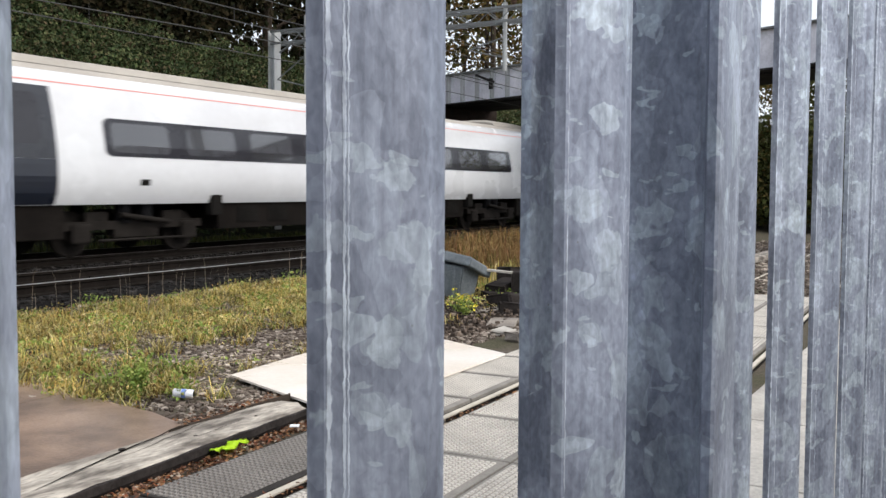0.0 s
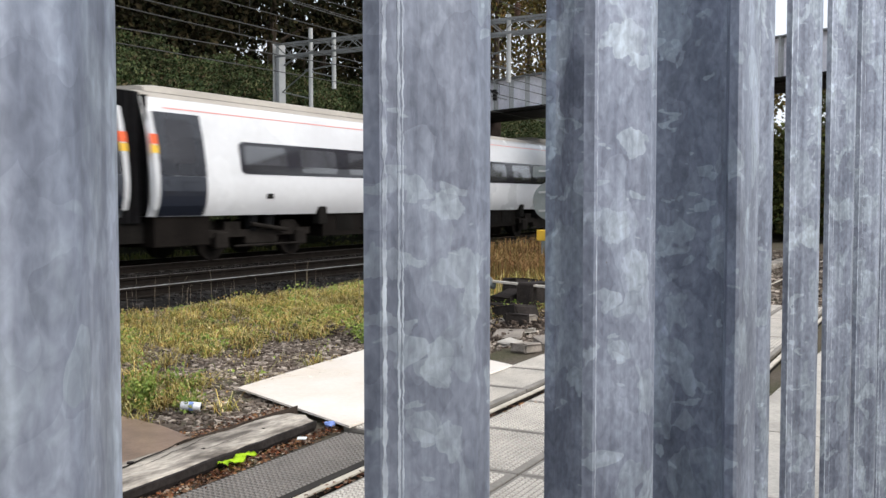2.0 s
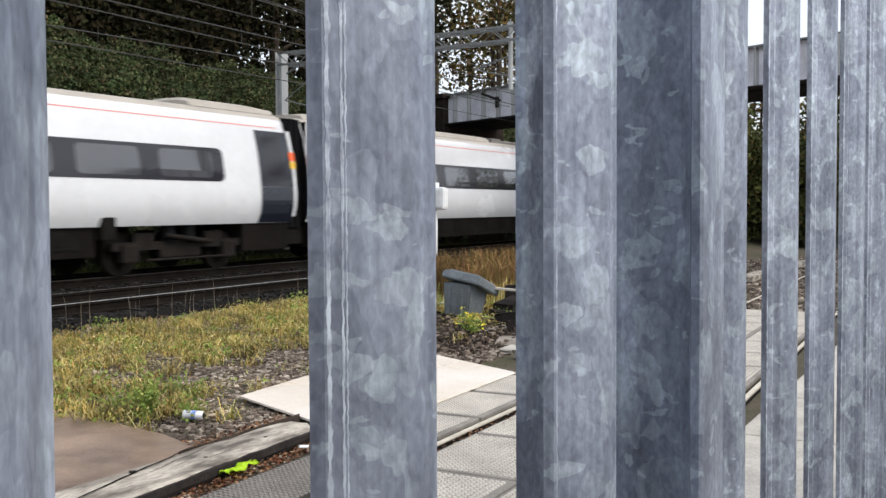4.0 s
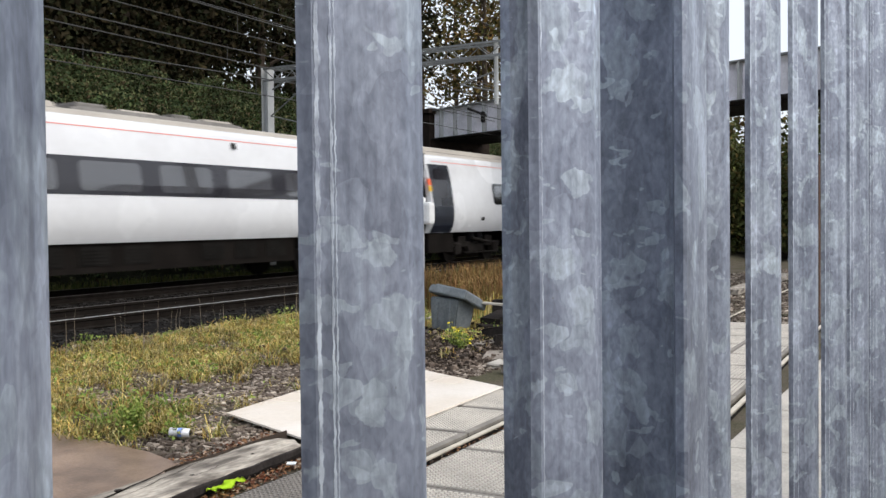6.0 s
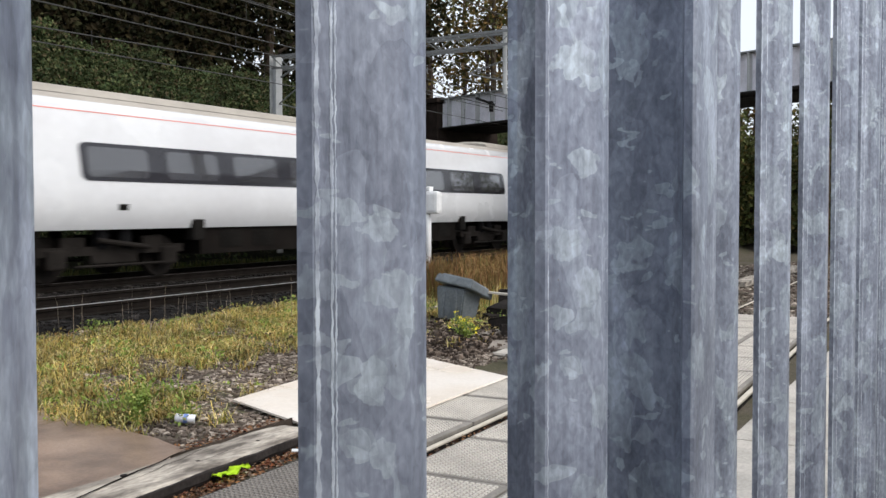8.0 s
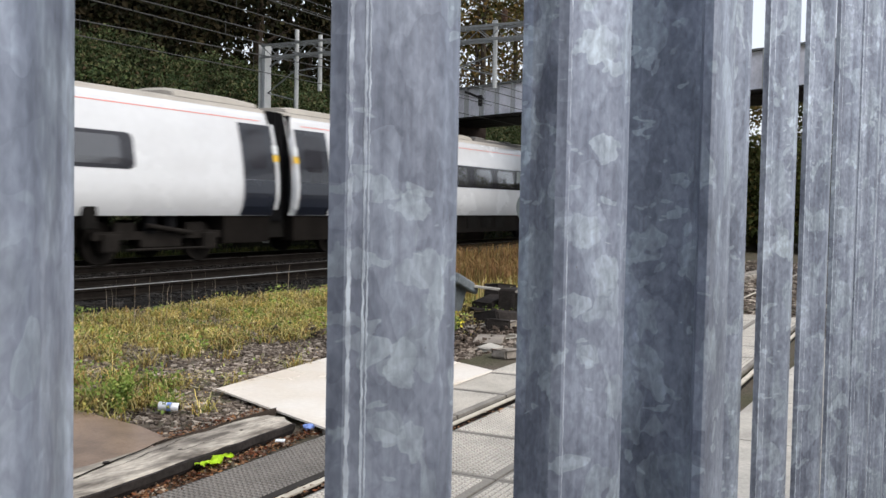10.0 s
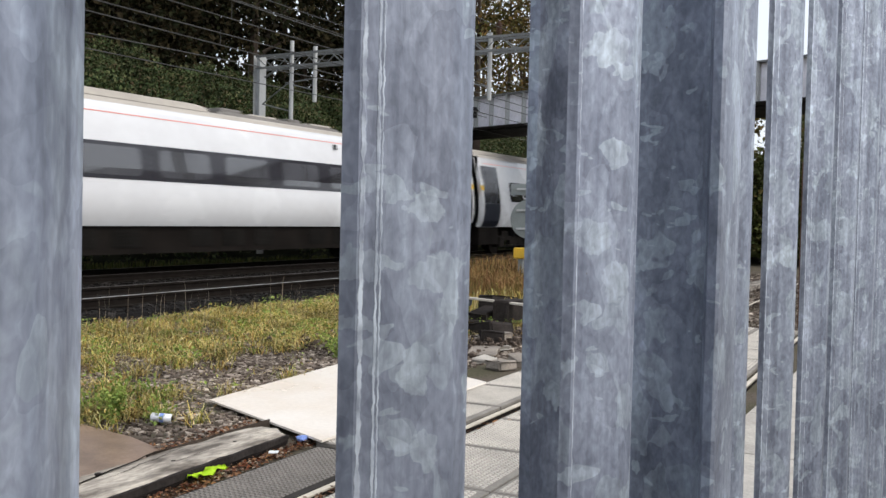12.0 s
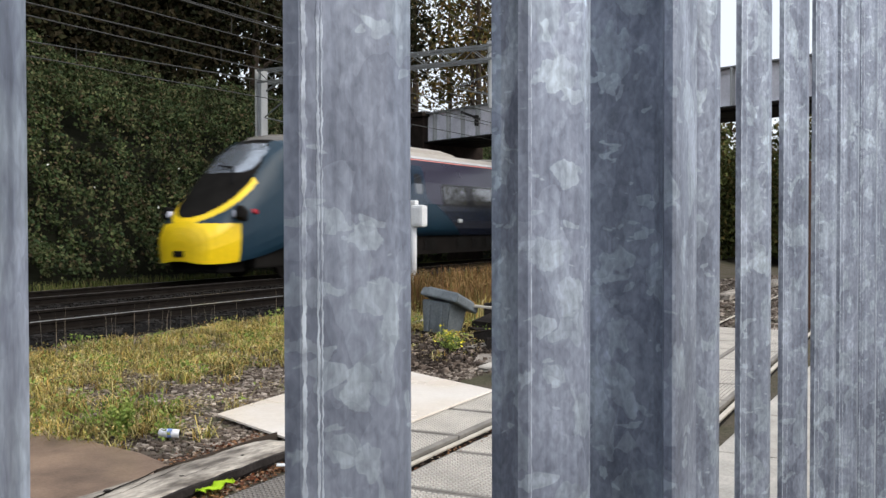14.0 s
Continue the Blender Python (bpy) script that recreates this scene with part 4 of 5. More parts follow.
def nose_sections():
    """Stations of the streamlined end: d from the coach front, width factor, top height, bottom height."""
    return [(20.6, 1.0, 3.61, 1.05), (21.2, 0.995, 3.60, 0.98), (21.8, 0.975, 3.46, 0.88), (22.3, 0.945, 3.18, 0.76), (22.8, 0.90, 2.78, 0.63), (23.2, 0.855, 2.44, 0.54), (23.6, 0.79, 2.08, 0.48), (23.9, 0.725, 1.80, 0.45), (24.15, 0.65, 1.57, 0.44), (24.33, 0.56, 1.40, 0.44), (24.41, 0.46, 1.27, 0.45), (24.46, 0.33, 1.12, 0.46), (24.485, 0.16, 0.98, 0.50)]


def build_driving_coach():
    length = 25.0
    coach = base("driving_coach", pose(TRAIN_C, 0, RAIL_Z), "dark teal driving coach with yellow streamlined nose", "train coach", "coaches of the passing train")
    yf, yr = -0.33, -20.6
    secs = []
    for y, s in ((yf, 0.90), (yf - 0.12, 0.965), (yf - 0.4, 1.0), (-10, 1.0), (yr, 1.0)):
        line = [(s * w, y, z) for z, w in PROFILE]
        secs.append(line + [(-x, q, z) for x, q, z in line[::-1]])
    bm, rings = loft(secs)
    bm.faces.new(rings[0])
    for r0, r1 in zip(rings, rings[1:]):
        bm.faces.new((r0[-1], r0[0], r1[0], r1[-1]))
    bmesh.ops.recalc_face_normals(bm, faces=bm.faces[:])
    body = part("body", bm, TEAL, coach, smooth=True)
    secs = []
    for y, s in ((yf, 0.90), (yf - 0.4, 1.0), (-10, 1.0), (yr, 1.0)):
        line = [(s * w, y, z) for z, w in CAB_ROOFLINE]
        secs.append(line + [(-x, q, z) for x, q, z in line[-2::-1]])
    bm, rings = loft(secs)
    bm.faces.new(rings[0])
    bmesh.ops.recalc_face_normals(bm, faces=bm.faces[:])
    part("roof", bm, ROOF, coach)
    roof_pod(coach, -0.55, -9.5, 0.55, 0.3, 0.0)
    roof_pod(coach, -12.6, -16.4, 0.5, 0.9, 0.05, 0.74, ROOF, "roof_equipment")
    roof_pod(coach, -17.4, -21.2, 1.3, 0.9, -0.02, 0.82)
    # nose, from the full cross-section
    full = PROFILE + NOSE_ROOFLINE[1:]
    st = nose_sections()
    fine = []
    for (d0, w0, t0, b0), (d1, w1, t1, b1) in zip(st, st[1:]):
        for k in range(12):
            f = k / 12
            fine.append((d0 + (d1 - d0) * f, w0 + (w1 - w0) * f, t0 + (t1 - t0) * f, b0 + (b1 - b0) * f))
    fine.append(st[-1])
    zs = [1.05 + (3.70 - 1.05) * i / 88 for i in range(89)]
    fz, fw = [p[0] for p in full], [p[1] for p in full]

    def point(row, z, side):
        d, w, t, b = row
        x = float(np.interp(z, fz, fw)) if z < 3.69 else 0.0
        flat = min(1.0, max(0.0, (d - 22.0) / 2.0))
        f = (z - 1.05) / 2.65
        if flat > 0:
            x = x * (1 - flat) + flat * 1.37 * max(0.0, 1 - max(0.0, f - 0.55) ** 2 / 0.2025) ** 0.5 * (0.93 + 0.07 * min(1, f * 3))
        return (side * x * w, -d, b + (t - b) * f)

    grid = [[point(r, z, 1) for z in zs] + [point(r, z, -1) for z in zs[::-1]][1:] for r in fine]
    groups = {"nose_side": [], "nose_cone": [], "windscreen_mask": [], "windscreen": [], "nose_roof": []}
    n = len(grid[0])
    for j in range(len(grid) - 1):
        for i in range(n - 1):
            q = [grid[j][i], grid[j][i + 1], grid[j + 1][i + 1], grid[j + 1][i]]
            cx, cy, cz = (sum(p[k] for p in q) / 4 for k in range(3))
            d = -cy
            # black oval mask round the raked screen, yellow below and up both cheeks
            oval = (cx / 0.86) ** 2 + ((d - 22.95) / 1.28) ** 2
            if oval < 1.0 and cz > 1.40:
                g = "windscreen" if (cx / 0.74) ** 2 + ((d - 22.5) / 0.55) ** 4 < 1.0 else "windscreen_mask"
            elif (d > 23.6 and cz < 1.36) or (oval < 1.27 and d > 22.9 and cz > 1.2) or d > 24.3:
                g = "nose_cone"
            elif cz > 3.42 and d < 22.3:
                g = "nose_roof"
            else:
                g = "nose_side"
            groups[g].append(q)
    mats = {"nose_side": TEAL, "nose_cone": YELLOW, "windscreen_mask": UNDER_DARK, "windscreen": SCREEN, "nose_roof": ROOF_DARK}
    for g, quads in groups.items():
        bm = bmesh.new()
        for q in quads:
            try:
                bm.faces.new([bm.verts.new(p) for p in q])
            except ValueError:
                pass
        bmesh.ops.remove_doubles(bm, verts=bm.verts[:], dist=0.0005)
        bmesh.ops.recalc_face_normals(bm, faces=bm.faces[:])
        part(g, bm, mats[g], coach, {"nose_cone": "yellow warning panel", "windscreen": "raked cab windscreen"}.get(g, ""), smooth=True)
    bm = bmesh.new()
    bm.faces.new([bm.verts.new(p) for p in grid[-1]])
    part("nose_tip", bm, YELLOW, coach)
    for side in (-1, 1):
        part("lamp_housing", box(-0.10, 0.105, -0.42, 0.62, -0.16, 0.15, bevel=0.08, m=pose(side * 1.0, -23.42, 1.54, -14, 0, side * 24)), UNDER_DARK, coach, "dark smoked lamp cluster")
        part("head_lamp", box(-0.12, 0.135, -0.30, 0.06, -0.085, 0.085, bevel=0.06, m=pose(side * 0.98, -23.50, 1.52, -14, 0, side * 26)), LAMP_CLEAR, coach)
        part("tail_lamp", box(-0.08, 0.09, -0.12, 0.12, -0.06, 0.06, bevel=0.04, m=pose(side * 1.085, -23.16, 1.62, -14, 0, side * 18)), LAMP_RED, coach)
    bm = bmesh.new()
    tube(bm, [(0.55, -23.3, 2.28), (0.25, -22.95, 2.70), (-0.2, -22.9, 2.76)], 0.025, 6)
    part("wiper", bm, RUBBER, coach)
    part("coupler_cover", box(-0.14, 0.14, -24.53, -24.40, 0.60, 0.74, bevel=0.02), UNDER_DARK, coach)
    # livery and fittings on the flanks
    for side in (-1, 1):
        doorway(coach, side, -1.42, -0.46, False, (SIGN_YELLOW, INK))
        part("pale_field", side_shape(side, [(-0.9, 0.99), (-0.9, 3.25), (-4.2, 3.25), (-5.1, 2.45), (-6.1, 1.75), (-6.1, 0.99)], 0.004), PALE, coach, "pale mint white livery field")
        part("orange_corner", side_shape(side, [(-6.1, 0.99), (-6.1, 1.75), (-7.5, 0.99)], 0.0045), ORANGE, coach, "orange livery triangle")
        part("mauve_field", side_shape(side, [(-4.2, 3.25), (-17.2, 3.25), (-15.2, 1.95), (-5.75, 1.95), (-5.1, 2.45)], 0.004), MAUVE, coach, "slate purple livery field")
        part("navy_field", side_shape(side, [(-6.1, 1.94), (-15.0, 1.94), (-13.2, 0.99), (-7.5, 0.99), (-6.1, 1.75)], 0.004), NAVY, coach, "navy livery field")
        part("upper_teal_field", side_shape(side, [(-17.2, 3.25), (-20.55, 3.25), (-20.55, 1.95), (-15.2, 1.95)], 0.004), TEAL_UP, coach)
        part("red_line", side_panel(side, -20.6, -0.9, 3.27, 3.30, 0.010, rows=1), RED_LINE, coach)
        part("white_cantrail", side_panel(side, -20.6, -0.9, 3.32, 3.39, 0.008, rows=1), WHITE, coach)
        window_row(coach, side, -2.75, -14.6, (-4.0,))
        part("crew_door", side_panel(side, -16.35, -15.55, 1.95, 3.1, 0.010, corner=0.05), TEAL_UP, coach)
        part("crew_door_window", side_panel(side, -16.15, -15.75, 2.25, 2.85, 0.014, corner=0.06), PANE, coach)
        tri = [(-17.15, 1.80), (-18.05, 2.25), (-17.85, 3.02)]
        for (a, b) in zip(tri, tri[1:] + tri[:1]):
            (ya, za), (yb, zb) = a, b
            l = math.hypot(yb - ya, zb - za)
            ny, nz = -(zb - za) / l * 0.05, (yb - ya) / l * 0.05
            part("orange_outline", side_shape(side, [(ya - ny, za - nz), (yb - ny, zb - nz), (yb + ny, zb + nz), (ya + ny, za + nz)], 0.012), ORANGE, coach)
        for k, (a, b, z0, z1) in enumerate(((-19.55, -18.5, 2.02, 2.20), (-19.45, -18.95, 1.76, 1.90), (-18.85, -18.2, 1.76, 1.90), (-21.4, -20.75, 1.56, 1.66), (-10.3, -9.6, 1.54, 1.66), (-9.5, -8.3, 1.56, 1.65))):
            part("lettering_bar", side_panel(side, a, b, z0, z1, 0.012, rows=1), INK, coach)
        part("red_dash", side_panel(side, -20.6, -19.9, 1.70, 1.73, 0.012, rows=1), RED_LINE, coach)
        part("side_lamp", box(min(side * 1.3, side * 1.40), max(side * 1.3, side * 1.40), -17.9, -17.65, 1.25, 1.42, bevel=0.02), STEEL_MAST, coach)
        part("side_lamp", box(min(side * 1.3, side * 1.395), max(side * 1.3, side * 1.395), -13.6, -13.35, 1.38, 1.5, bevel=0.02), STEEL_MAST, coach)
        bm = bmesh.new()
        v = [bm.verts.new((side * 1.0 * (float(np.interp(z, fz, fw)) + 0.012), y, z + 0.03)) for y, z in ((-21.0, 2.1), (-22.05, 2.1), (-22.0, 2.75), (-21.6, 3.08), (-21.05, 3.1))]
        bm.faces.new(v)
        part("cab_side_window", bm, PANE, coach)
        part("yaw_bracket", box(min(side * 1.1, side * 1.33), max(side * 1.1, side * 1.33), -5.9, -5.6, 0.72, 1.16, bevel=0.03), UNDER_DARK, coach)
    part("vestibule_skirt", box(-1.18, 1.18, -2.0, -0.45, 0.36, 1.05, bevel=0.02), UNDER, coach)
    part("nose_skirt", box(-1.05, 1.05, -23.1, -22.0, 0.30, 0.92, bevel=0.05), UNDER_DARK, coach)
    part("obstacle_deflector", box(-0.75, 0.75, -24.0, -23.1, 0.22, 0.52, bevel=0.05), UNDER_DARK, coach)
    bogie(coach, -3.75)
    bogie(coach, -20.3)
    underframe(coach, -5.95, -17.9)
    return coach


RED_ACCENT, WHITE_ACCENT = (ORANGE, SIGN_YELLOW), (INK, SIGN_YELLOW)
PLAIN = "white train coach with dark window band and dusty skirts"
coach_a = build_coach(2.8, 2.8, RED_ACCENT, WHITE, PLAIN)
coach_b = build_coach(4.5, 4.6, RED_ACCENT, WHITE, PLAIN)
coach_c = build_coach(2.7, 4.6, RED_ACCENT, WHITE, PLAIN)
coach_d = build_coach(2.7, 2.6, WHITE_ACCENT, WHITE, PLAIN)
coach_e = build_coach(4.7, 2.6, WHITE_ACCENT, WHITE, PLAIN, toilet=(-6.5, -19.1))
TRAIN = {-2: copy_thing(coach_a, pose(TRAIN_C, 0, RAIL_Z)), -1: coach_a, 0: copy_thing(coach_a, pose(TRAIN_C, 0, RAIL_Z)), 1: coach_b, 2: copy_thing(coach_c, pose(TRAIN_C, 0, RAIL_Z)), 3: coach_c, 4: copy_thing(coach_a, pose(TRAIN_C, 0, RAIL_Z)), 5: coach_d, 6: coach_e, 7: copy_thing(coach_e, pose(TRAIN_C, 0, RAIL_Z)), 8: build_driving_coach()}


# ---- bank and woods ----
def bank_z(x):
    return float(np.interp(x, [-60, -40, -30, -24.5, -21.5, -19.3, -18.2], [9.5, 9.0, 7.6, 6.0, 4.2, 1.0, 0.12]))


def build_bank():
    xs = [-60, -45, -36, -30, -27, -24.5, -23, -21.5, -20.4, -19.3, -18.7, -18.0]
    ys = [-25 + 3 * i for i in range(50)]
    verts = [(x + 0.3 * noise.noise((x, y * 0.3, 0)), y, bank_z(x) + 0.35 * noise.noise((x * 0.5, y * 0.4, 3)) - 0.1) for y in ys for x in xs]
    n = len(xs)
    faces = [(j * n + i, j * n + i + 1, (j + 1) * n + i + 1, (j + 1) * n + i) for j in range(len(ys) - 1) for i in range(n - 1)]
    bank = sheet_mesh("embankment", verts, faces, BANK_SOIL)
    tagged(bank, "steep shaded railway bank under ivy and bramble", "embankment", kind="structure")
    rng = np.random.default_rng(11)
    k = 300000
    y = rng.uniform(4, 62, k) ** 1.0
    x = -18.3 - 8.2 * rng.random(k) ** 0.9
    bumpy = np.array([1.3 * noise.noise((a * 0.6, b * 0.55, 5)) + 0.75 * noise.noise((a * 1.9, b * 1.8, 9)) for a, b in zip(x, y)])
    z = np.interp(x, [-60, -40, -30, -24.5, -21.5, -19.3, -18.2], [9.5, 9.0, 7.6, 6.0, 4.2, 1.0, 0.12])
    p = np.stack([x + 0.3 + 0.5 * bumpy + rng.normal(0, 0.10, k), y, z + 0.55 + 0.5 * bumpy + rng.normal(0, 0.14, k)], 1)
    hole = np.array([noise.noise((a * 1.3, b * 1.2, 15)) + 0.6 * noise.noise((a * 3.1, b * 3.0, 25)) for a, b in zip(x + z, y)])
    # Leaves left out so the near-black soil reads as shaded hollows.
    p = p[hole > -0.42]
    ivy = leaves("ivy_cover", p, 0.10, IVY, rng=rng)
    tagged(ivy, "dense dark green ivy and bramble leaves on the bank", "ivy", kind="stuff")
    idx = rng.choice(len(p), 420, replace=False)
    q = p[idx] + np.array([0.25, 0, 0.15])
    q = q[(q[:, 2] < 4.2) & (q[:, 1] < 40)]
    fl = leaves("bramble_flowers", q, 0.075, PETAL_W, rng=rng)
    tagged(fl, "small white flowers dotted over the bramble", "flowers", kind="stuff")
    k = 9000
    p = np.stack([rng.uniform(-18.7, -17.6, k), rng.uniform(8, 45, k), np.full(k, 0.1)], 1)
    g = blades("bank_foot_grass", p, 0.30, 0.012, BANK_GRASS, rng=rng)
    tagged(g, "rank grass along the foot of the bank", "grass", kind="stuff")


build_bank()


def build_tree(x, y, z, h, spread, leaf, seed, count=2600, size=0.34, low=0.25):
    rng = np.random.default_rng(seed)
    rr = random.Random(seed)
    tree = base("tree", pose(x, y, z), "tall woodland tree with dark uneven crown" if leaf is LEAF_DARK else "tall autumn tree with thinning golden leaves", "tree", "trees along the bank")
    bm = bmesh.new()
    lean = rr.uniform(-0.6, 0.6)
    trunk = [(lean * f * f + 0.15 * rr.uniform(-1, 1), 0.2 * rr.uniform(-1, 1) * f, h * f * 0.9) for f in (0, 0.2, 0.4, 0.6, 0.8, 1)]
    trunk[0] = (0, 0, -0.6)
    tube(bm, trunk, 0.24, 8, 0.05)
    tips = []
    for i in range(13):
        f = rr.uniform(low, 0.95)
        a = rr.uniform(0, 6.28)
        l = spread * rr.uniform(0.5, 1.0) * (1.15 - 0.55 * f)
        s = Vector((lean * f * f, 0, h * f * 0.88))
        e = s + Vector((math.cos(a) * l, math.sin(a) * l, l * rr.uniform(0.15, 0.7)))
        mid = (s + e) / 2 + Vector((0, 0, 0.25 * l * rr.uniform(-0.3, 0.6)))
        tube(bm, [s, mid, e], 0.09, 5, 0.02)
        tips += [mid, e, e * 0.75 + s * 0.25]
    part("trunk", bm, BARK, tree)
    tips = np.array([tuple(t) for t in tips])
    c = tips[rng.integers(0, len(tips), count)]
    pts = c + rng.normal(0, 1, (count, 3)) * np.array([0.75, 0.75, 0.55]) * (spread / 3.4)
    lf = leaves("crown", pts, size, leaf, tree, rng)
    return tree


def build_woods():
    rng = random.Random(21)
    i = 0
    for row, (x, n, step) in enumerate(((-26.5, 15, 4.6), (-31, 15, 5.2), (-37, 14, 6.5))):
        for k in range(n):
            y = 7 + row * 2 + k * step + rng.uniform(-1.2, 1.2)
            xx = x + rng.uniform(-1.3, 1.3)
            i += 1
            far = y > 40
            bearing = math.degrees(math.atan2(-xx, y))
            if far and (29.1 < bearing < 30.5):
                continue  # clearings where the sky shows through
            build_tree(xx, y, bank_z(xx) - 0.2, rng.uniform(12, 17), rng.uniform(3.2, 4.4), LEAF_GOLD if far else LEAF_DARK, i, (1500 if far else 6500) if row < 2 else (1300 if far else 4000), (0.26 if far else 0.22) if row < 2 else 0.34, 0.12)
    # beyond the bridge
    for k, (x, y) in enumerate(((-24, 62), (-20, 70), (-26, 78), (-17, 84), (-22, 92), (-13, 96), (-30, 88), (-9, 104))):
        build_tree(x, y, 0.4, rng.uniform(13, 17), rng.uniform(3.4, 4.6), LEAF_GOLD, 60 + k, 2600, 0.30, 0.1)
    r = np.random.default_rng(37)
    k = 110000
    y = r.uniform(5, 68, k)
    x = r.uniform(-33, -25.5, k)
    top = 3.2 + 2.6 * np.array([noise.noise((a * 0.25, b * 0.22, 8)) for a, b in zip(x, y)])
    z = np.interp(x, [-60, -40, -30, -24.5], [9.5, 9.0, 7.6, 6.0]) + np.abs(r.random(k)) * (top + 0.22 * (-25.5 - x))
    p = np.stack([x, y, z], 1)
    p = p[~((y > 30) & (y < 41) & (z > 8.0)) & ~((y > 43) & (z > 7.2))]
    tagged(leaves("understorey", p, 0.22, LEAF_DARK, rng=r), "dark dense shrubs under the trees, woodland shade in their colour", "shrubs", kind="stuff")
    # low shrubs beyond the bridge
    r = np.random.default_rng(31)
    k = 90000
    x, y = r.uniform(-16, -3.0, k), r.uniform(42, 58, k)
    tall = np.array([4.6 + 3.0 * noise.noise((a * 0.35, b * 0.2, 1)) + 1.2 * noise.noise((a * 1.3, b * 0.9, 6)) for a, b in zip(x, y)])
    p = np.stack([x, y, 0.3 + r.random(k) ** 0.8 * np.clip(tall, 1.0, 9)], 1)
    s = leaves("lineside_shrubs", p, 0.20, SHRUB, rng=r)
    tagged(s, "green and brown lineside shrubs beyond the bridge", "shrubs", kind="stuff")


build_woods()


# ---- overhead line ----
def build_gantry(y, x0, x1, top):
    g = base("overhead_line_gantry", pose(0, y, 0), "pale grey steel overhead line gantry across the tracks", "gantry")
    for xm in (x0, x1):
        bm = bmesh.new()
        solid(bm, xm - 0.125, xm - 0.105, -0.15, 0.15, 0, top + 0.05)
        solid(bm, xm + 0.105, xm + 0.125, -0.15, 0.15, 0, top + 0.05)
        solid(bm, xm - 0.105, xm + 0.105, -0.01, 0.01, 0, top + 0.05)
        part("mast", bm, STEEL_MAST, g)
    h = 0.36
    for dz in (0, h):
        for dy in (-0.18, 0.18):
            part("boom_chord", box(x0, x1, dy - 0.03, dy + 0.03, top - h + dz - 0.03, top - h + dz + 0.03), STEEL_DARK, g)
    n = int((x1 - x0) / 0.45)
    for dy in (-0.18, 0.18):
        bm = bmesh.new()
        for i in range(n):
            a = x0 + i * (x1 - x0) / n
            b = x0 + (i + 1) * (x1 - x0) / n
            s, e = (top - h, top) if i % 2 else (top, top - h)
            tube(bm, [(a, dy, s), (b, dy, e)], 0.016, 5)
        part("lattice", bm, STEEL_DARK, g)
    part("knee_brace", bars([(x0 + 0.2, 0, top - 0.62), (x0 + 0.75, 0, top - h)], r=0.03), STEEL_DARK, g)
    for xa, up, down in ((-17.70, 0.42, 2.05), (-16.83, 0.2, 1.45), (-13.9, 0.2, 1.5), (-11.05, 0.15, 1.65)):
        part("drop_post", bars([(xa, 0, top + up), (xa, 0, top - down)], r=0.065, sides=8), STEEL_MAST, g)
        part("cantilever_arm", bars([(xa, 0, top - down + 0.35), (xa - 1.1, 0, top - down + 0.62)], [(xa, 0, top - 0.75), (xa - 1.1, 0, top - down + 0.62)], r=0.022), STEEL_DARK, g)
        if xa < -15:
            continue
        bm = bmesh.new()
        for k in range(5):
            tube(bm, [(xa + 0.25, 0, top + 0.12 + k * 0.06), (xa + 0.25, 0, top + 0.15 + k * 0.06)], 0.085, 10)
        tube(bm, [(xa + 0.25, 0, top), (xa + 0.25, 0, top + 0.45)], 0.04, 8)
        part("insulator", bm, RUST, g, "brown ribbed insulator")
    return g


build_gantry(22.6, -18.93, -6.6, 6.50)
build_gantry(64.0, -18.5, -3.9, 6.8)


def build_wires():
    runs = ((NEAR_C, 4.62, 0.0, 0.011), (NEAR_C, 4.86, 0.008, 0.012), (NEAR_C + 0.2, 5.08, 0.0, 0.010), (NEAR_C + 0.3, 5.36, -0.006, 0.012), (NEAR_C + 0.9, 6.75, 0, 0.011), (TRAIN_C, 4.91, 0.01, 0.012), (TRAIN_C, 5.28, 0.03, 0.013), (TRAIN_C - 1.4, 7.3, 0, 0.011), (TRAIN_C + 0.9, 6.75, 0, 0.011))
    for x, z, g, r in runs:
        ob = base("overhead_wire", pose(x, 0, 0), "thin grey overhead line wire above the track", "wire", "overhead wires")
        bm = bmesh.new()
        tube(bm, [(0, -24 + 2.0 * i, z + g * (min(-24 + 2.0 * i, 24) - 16)) for i in range(61)], r, 5)
        part("wire", bm, WIRE, ob)
    for c, za, zb in ((NEAR_C, 4.62, 4.9), (NEAR_C + 0.25, 5.08, 5.36), (TRAIN_C, 4.91, 5.28)):
        ob = base("wire_droppers", pose(c, 0, 0), "short vertical droppers holding the contact wire", "wire", "overhead wires")
        for i in range(16):
            part("dropper", bars([(0, -8 + i * 5.2, za), (0, -8 + i * 5.2, zb)], r=0.006, sides=4), WIRE, ob)


build_wires()


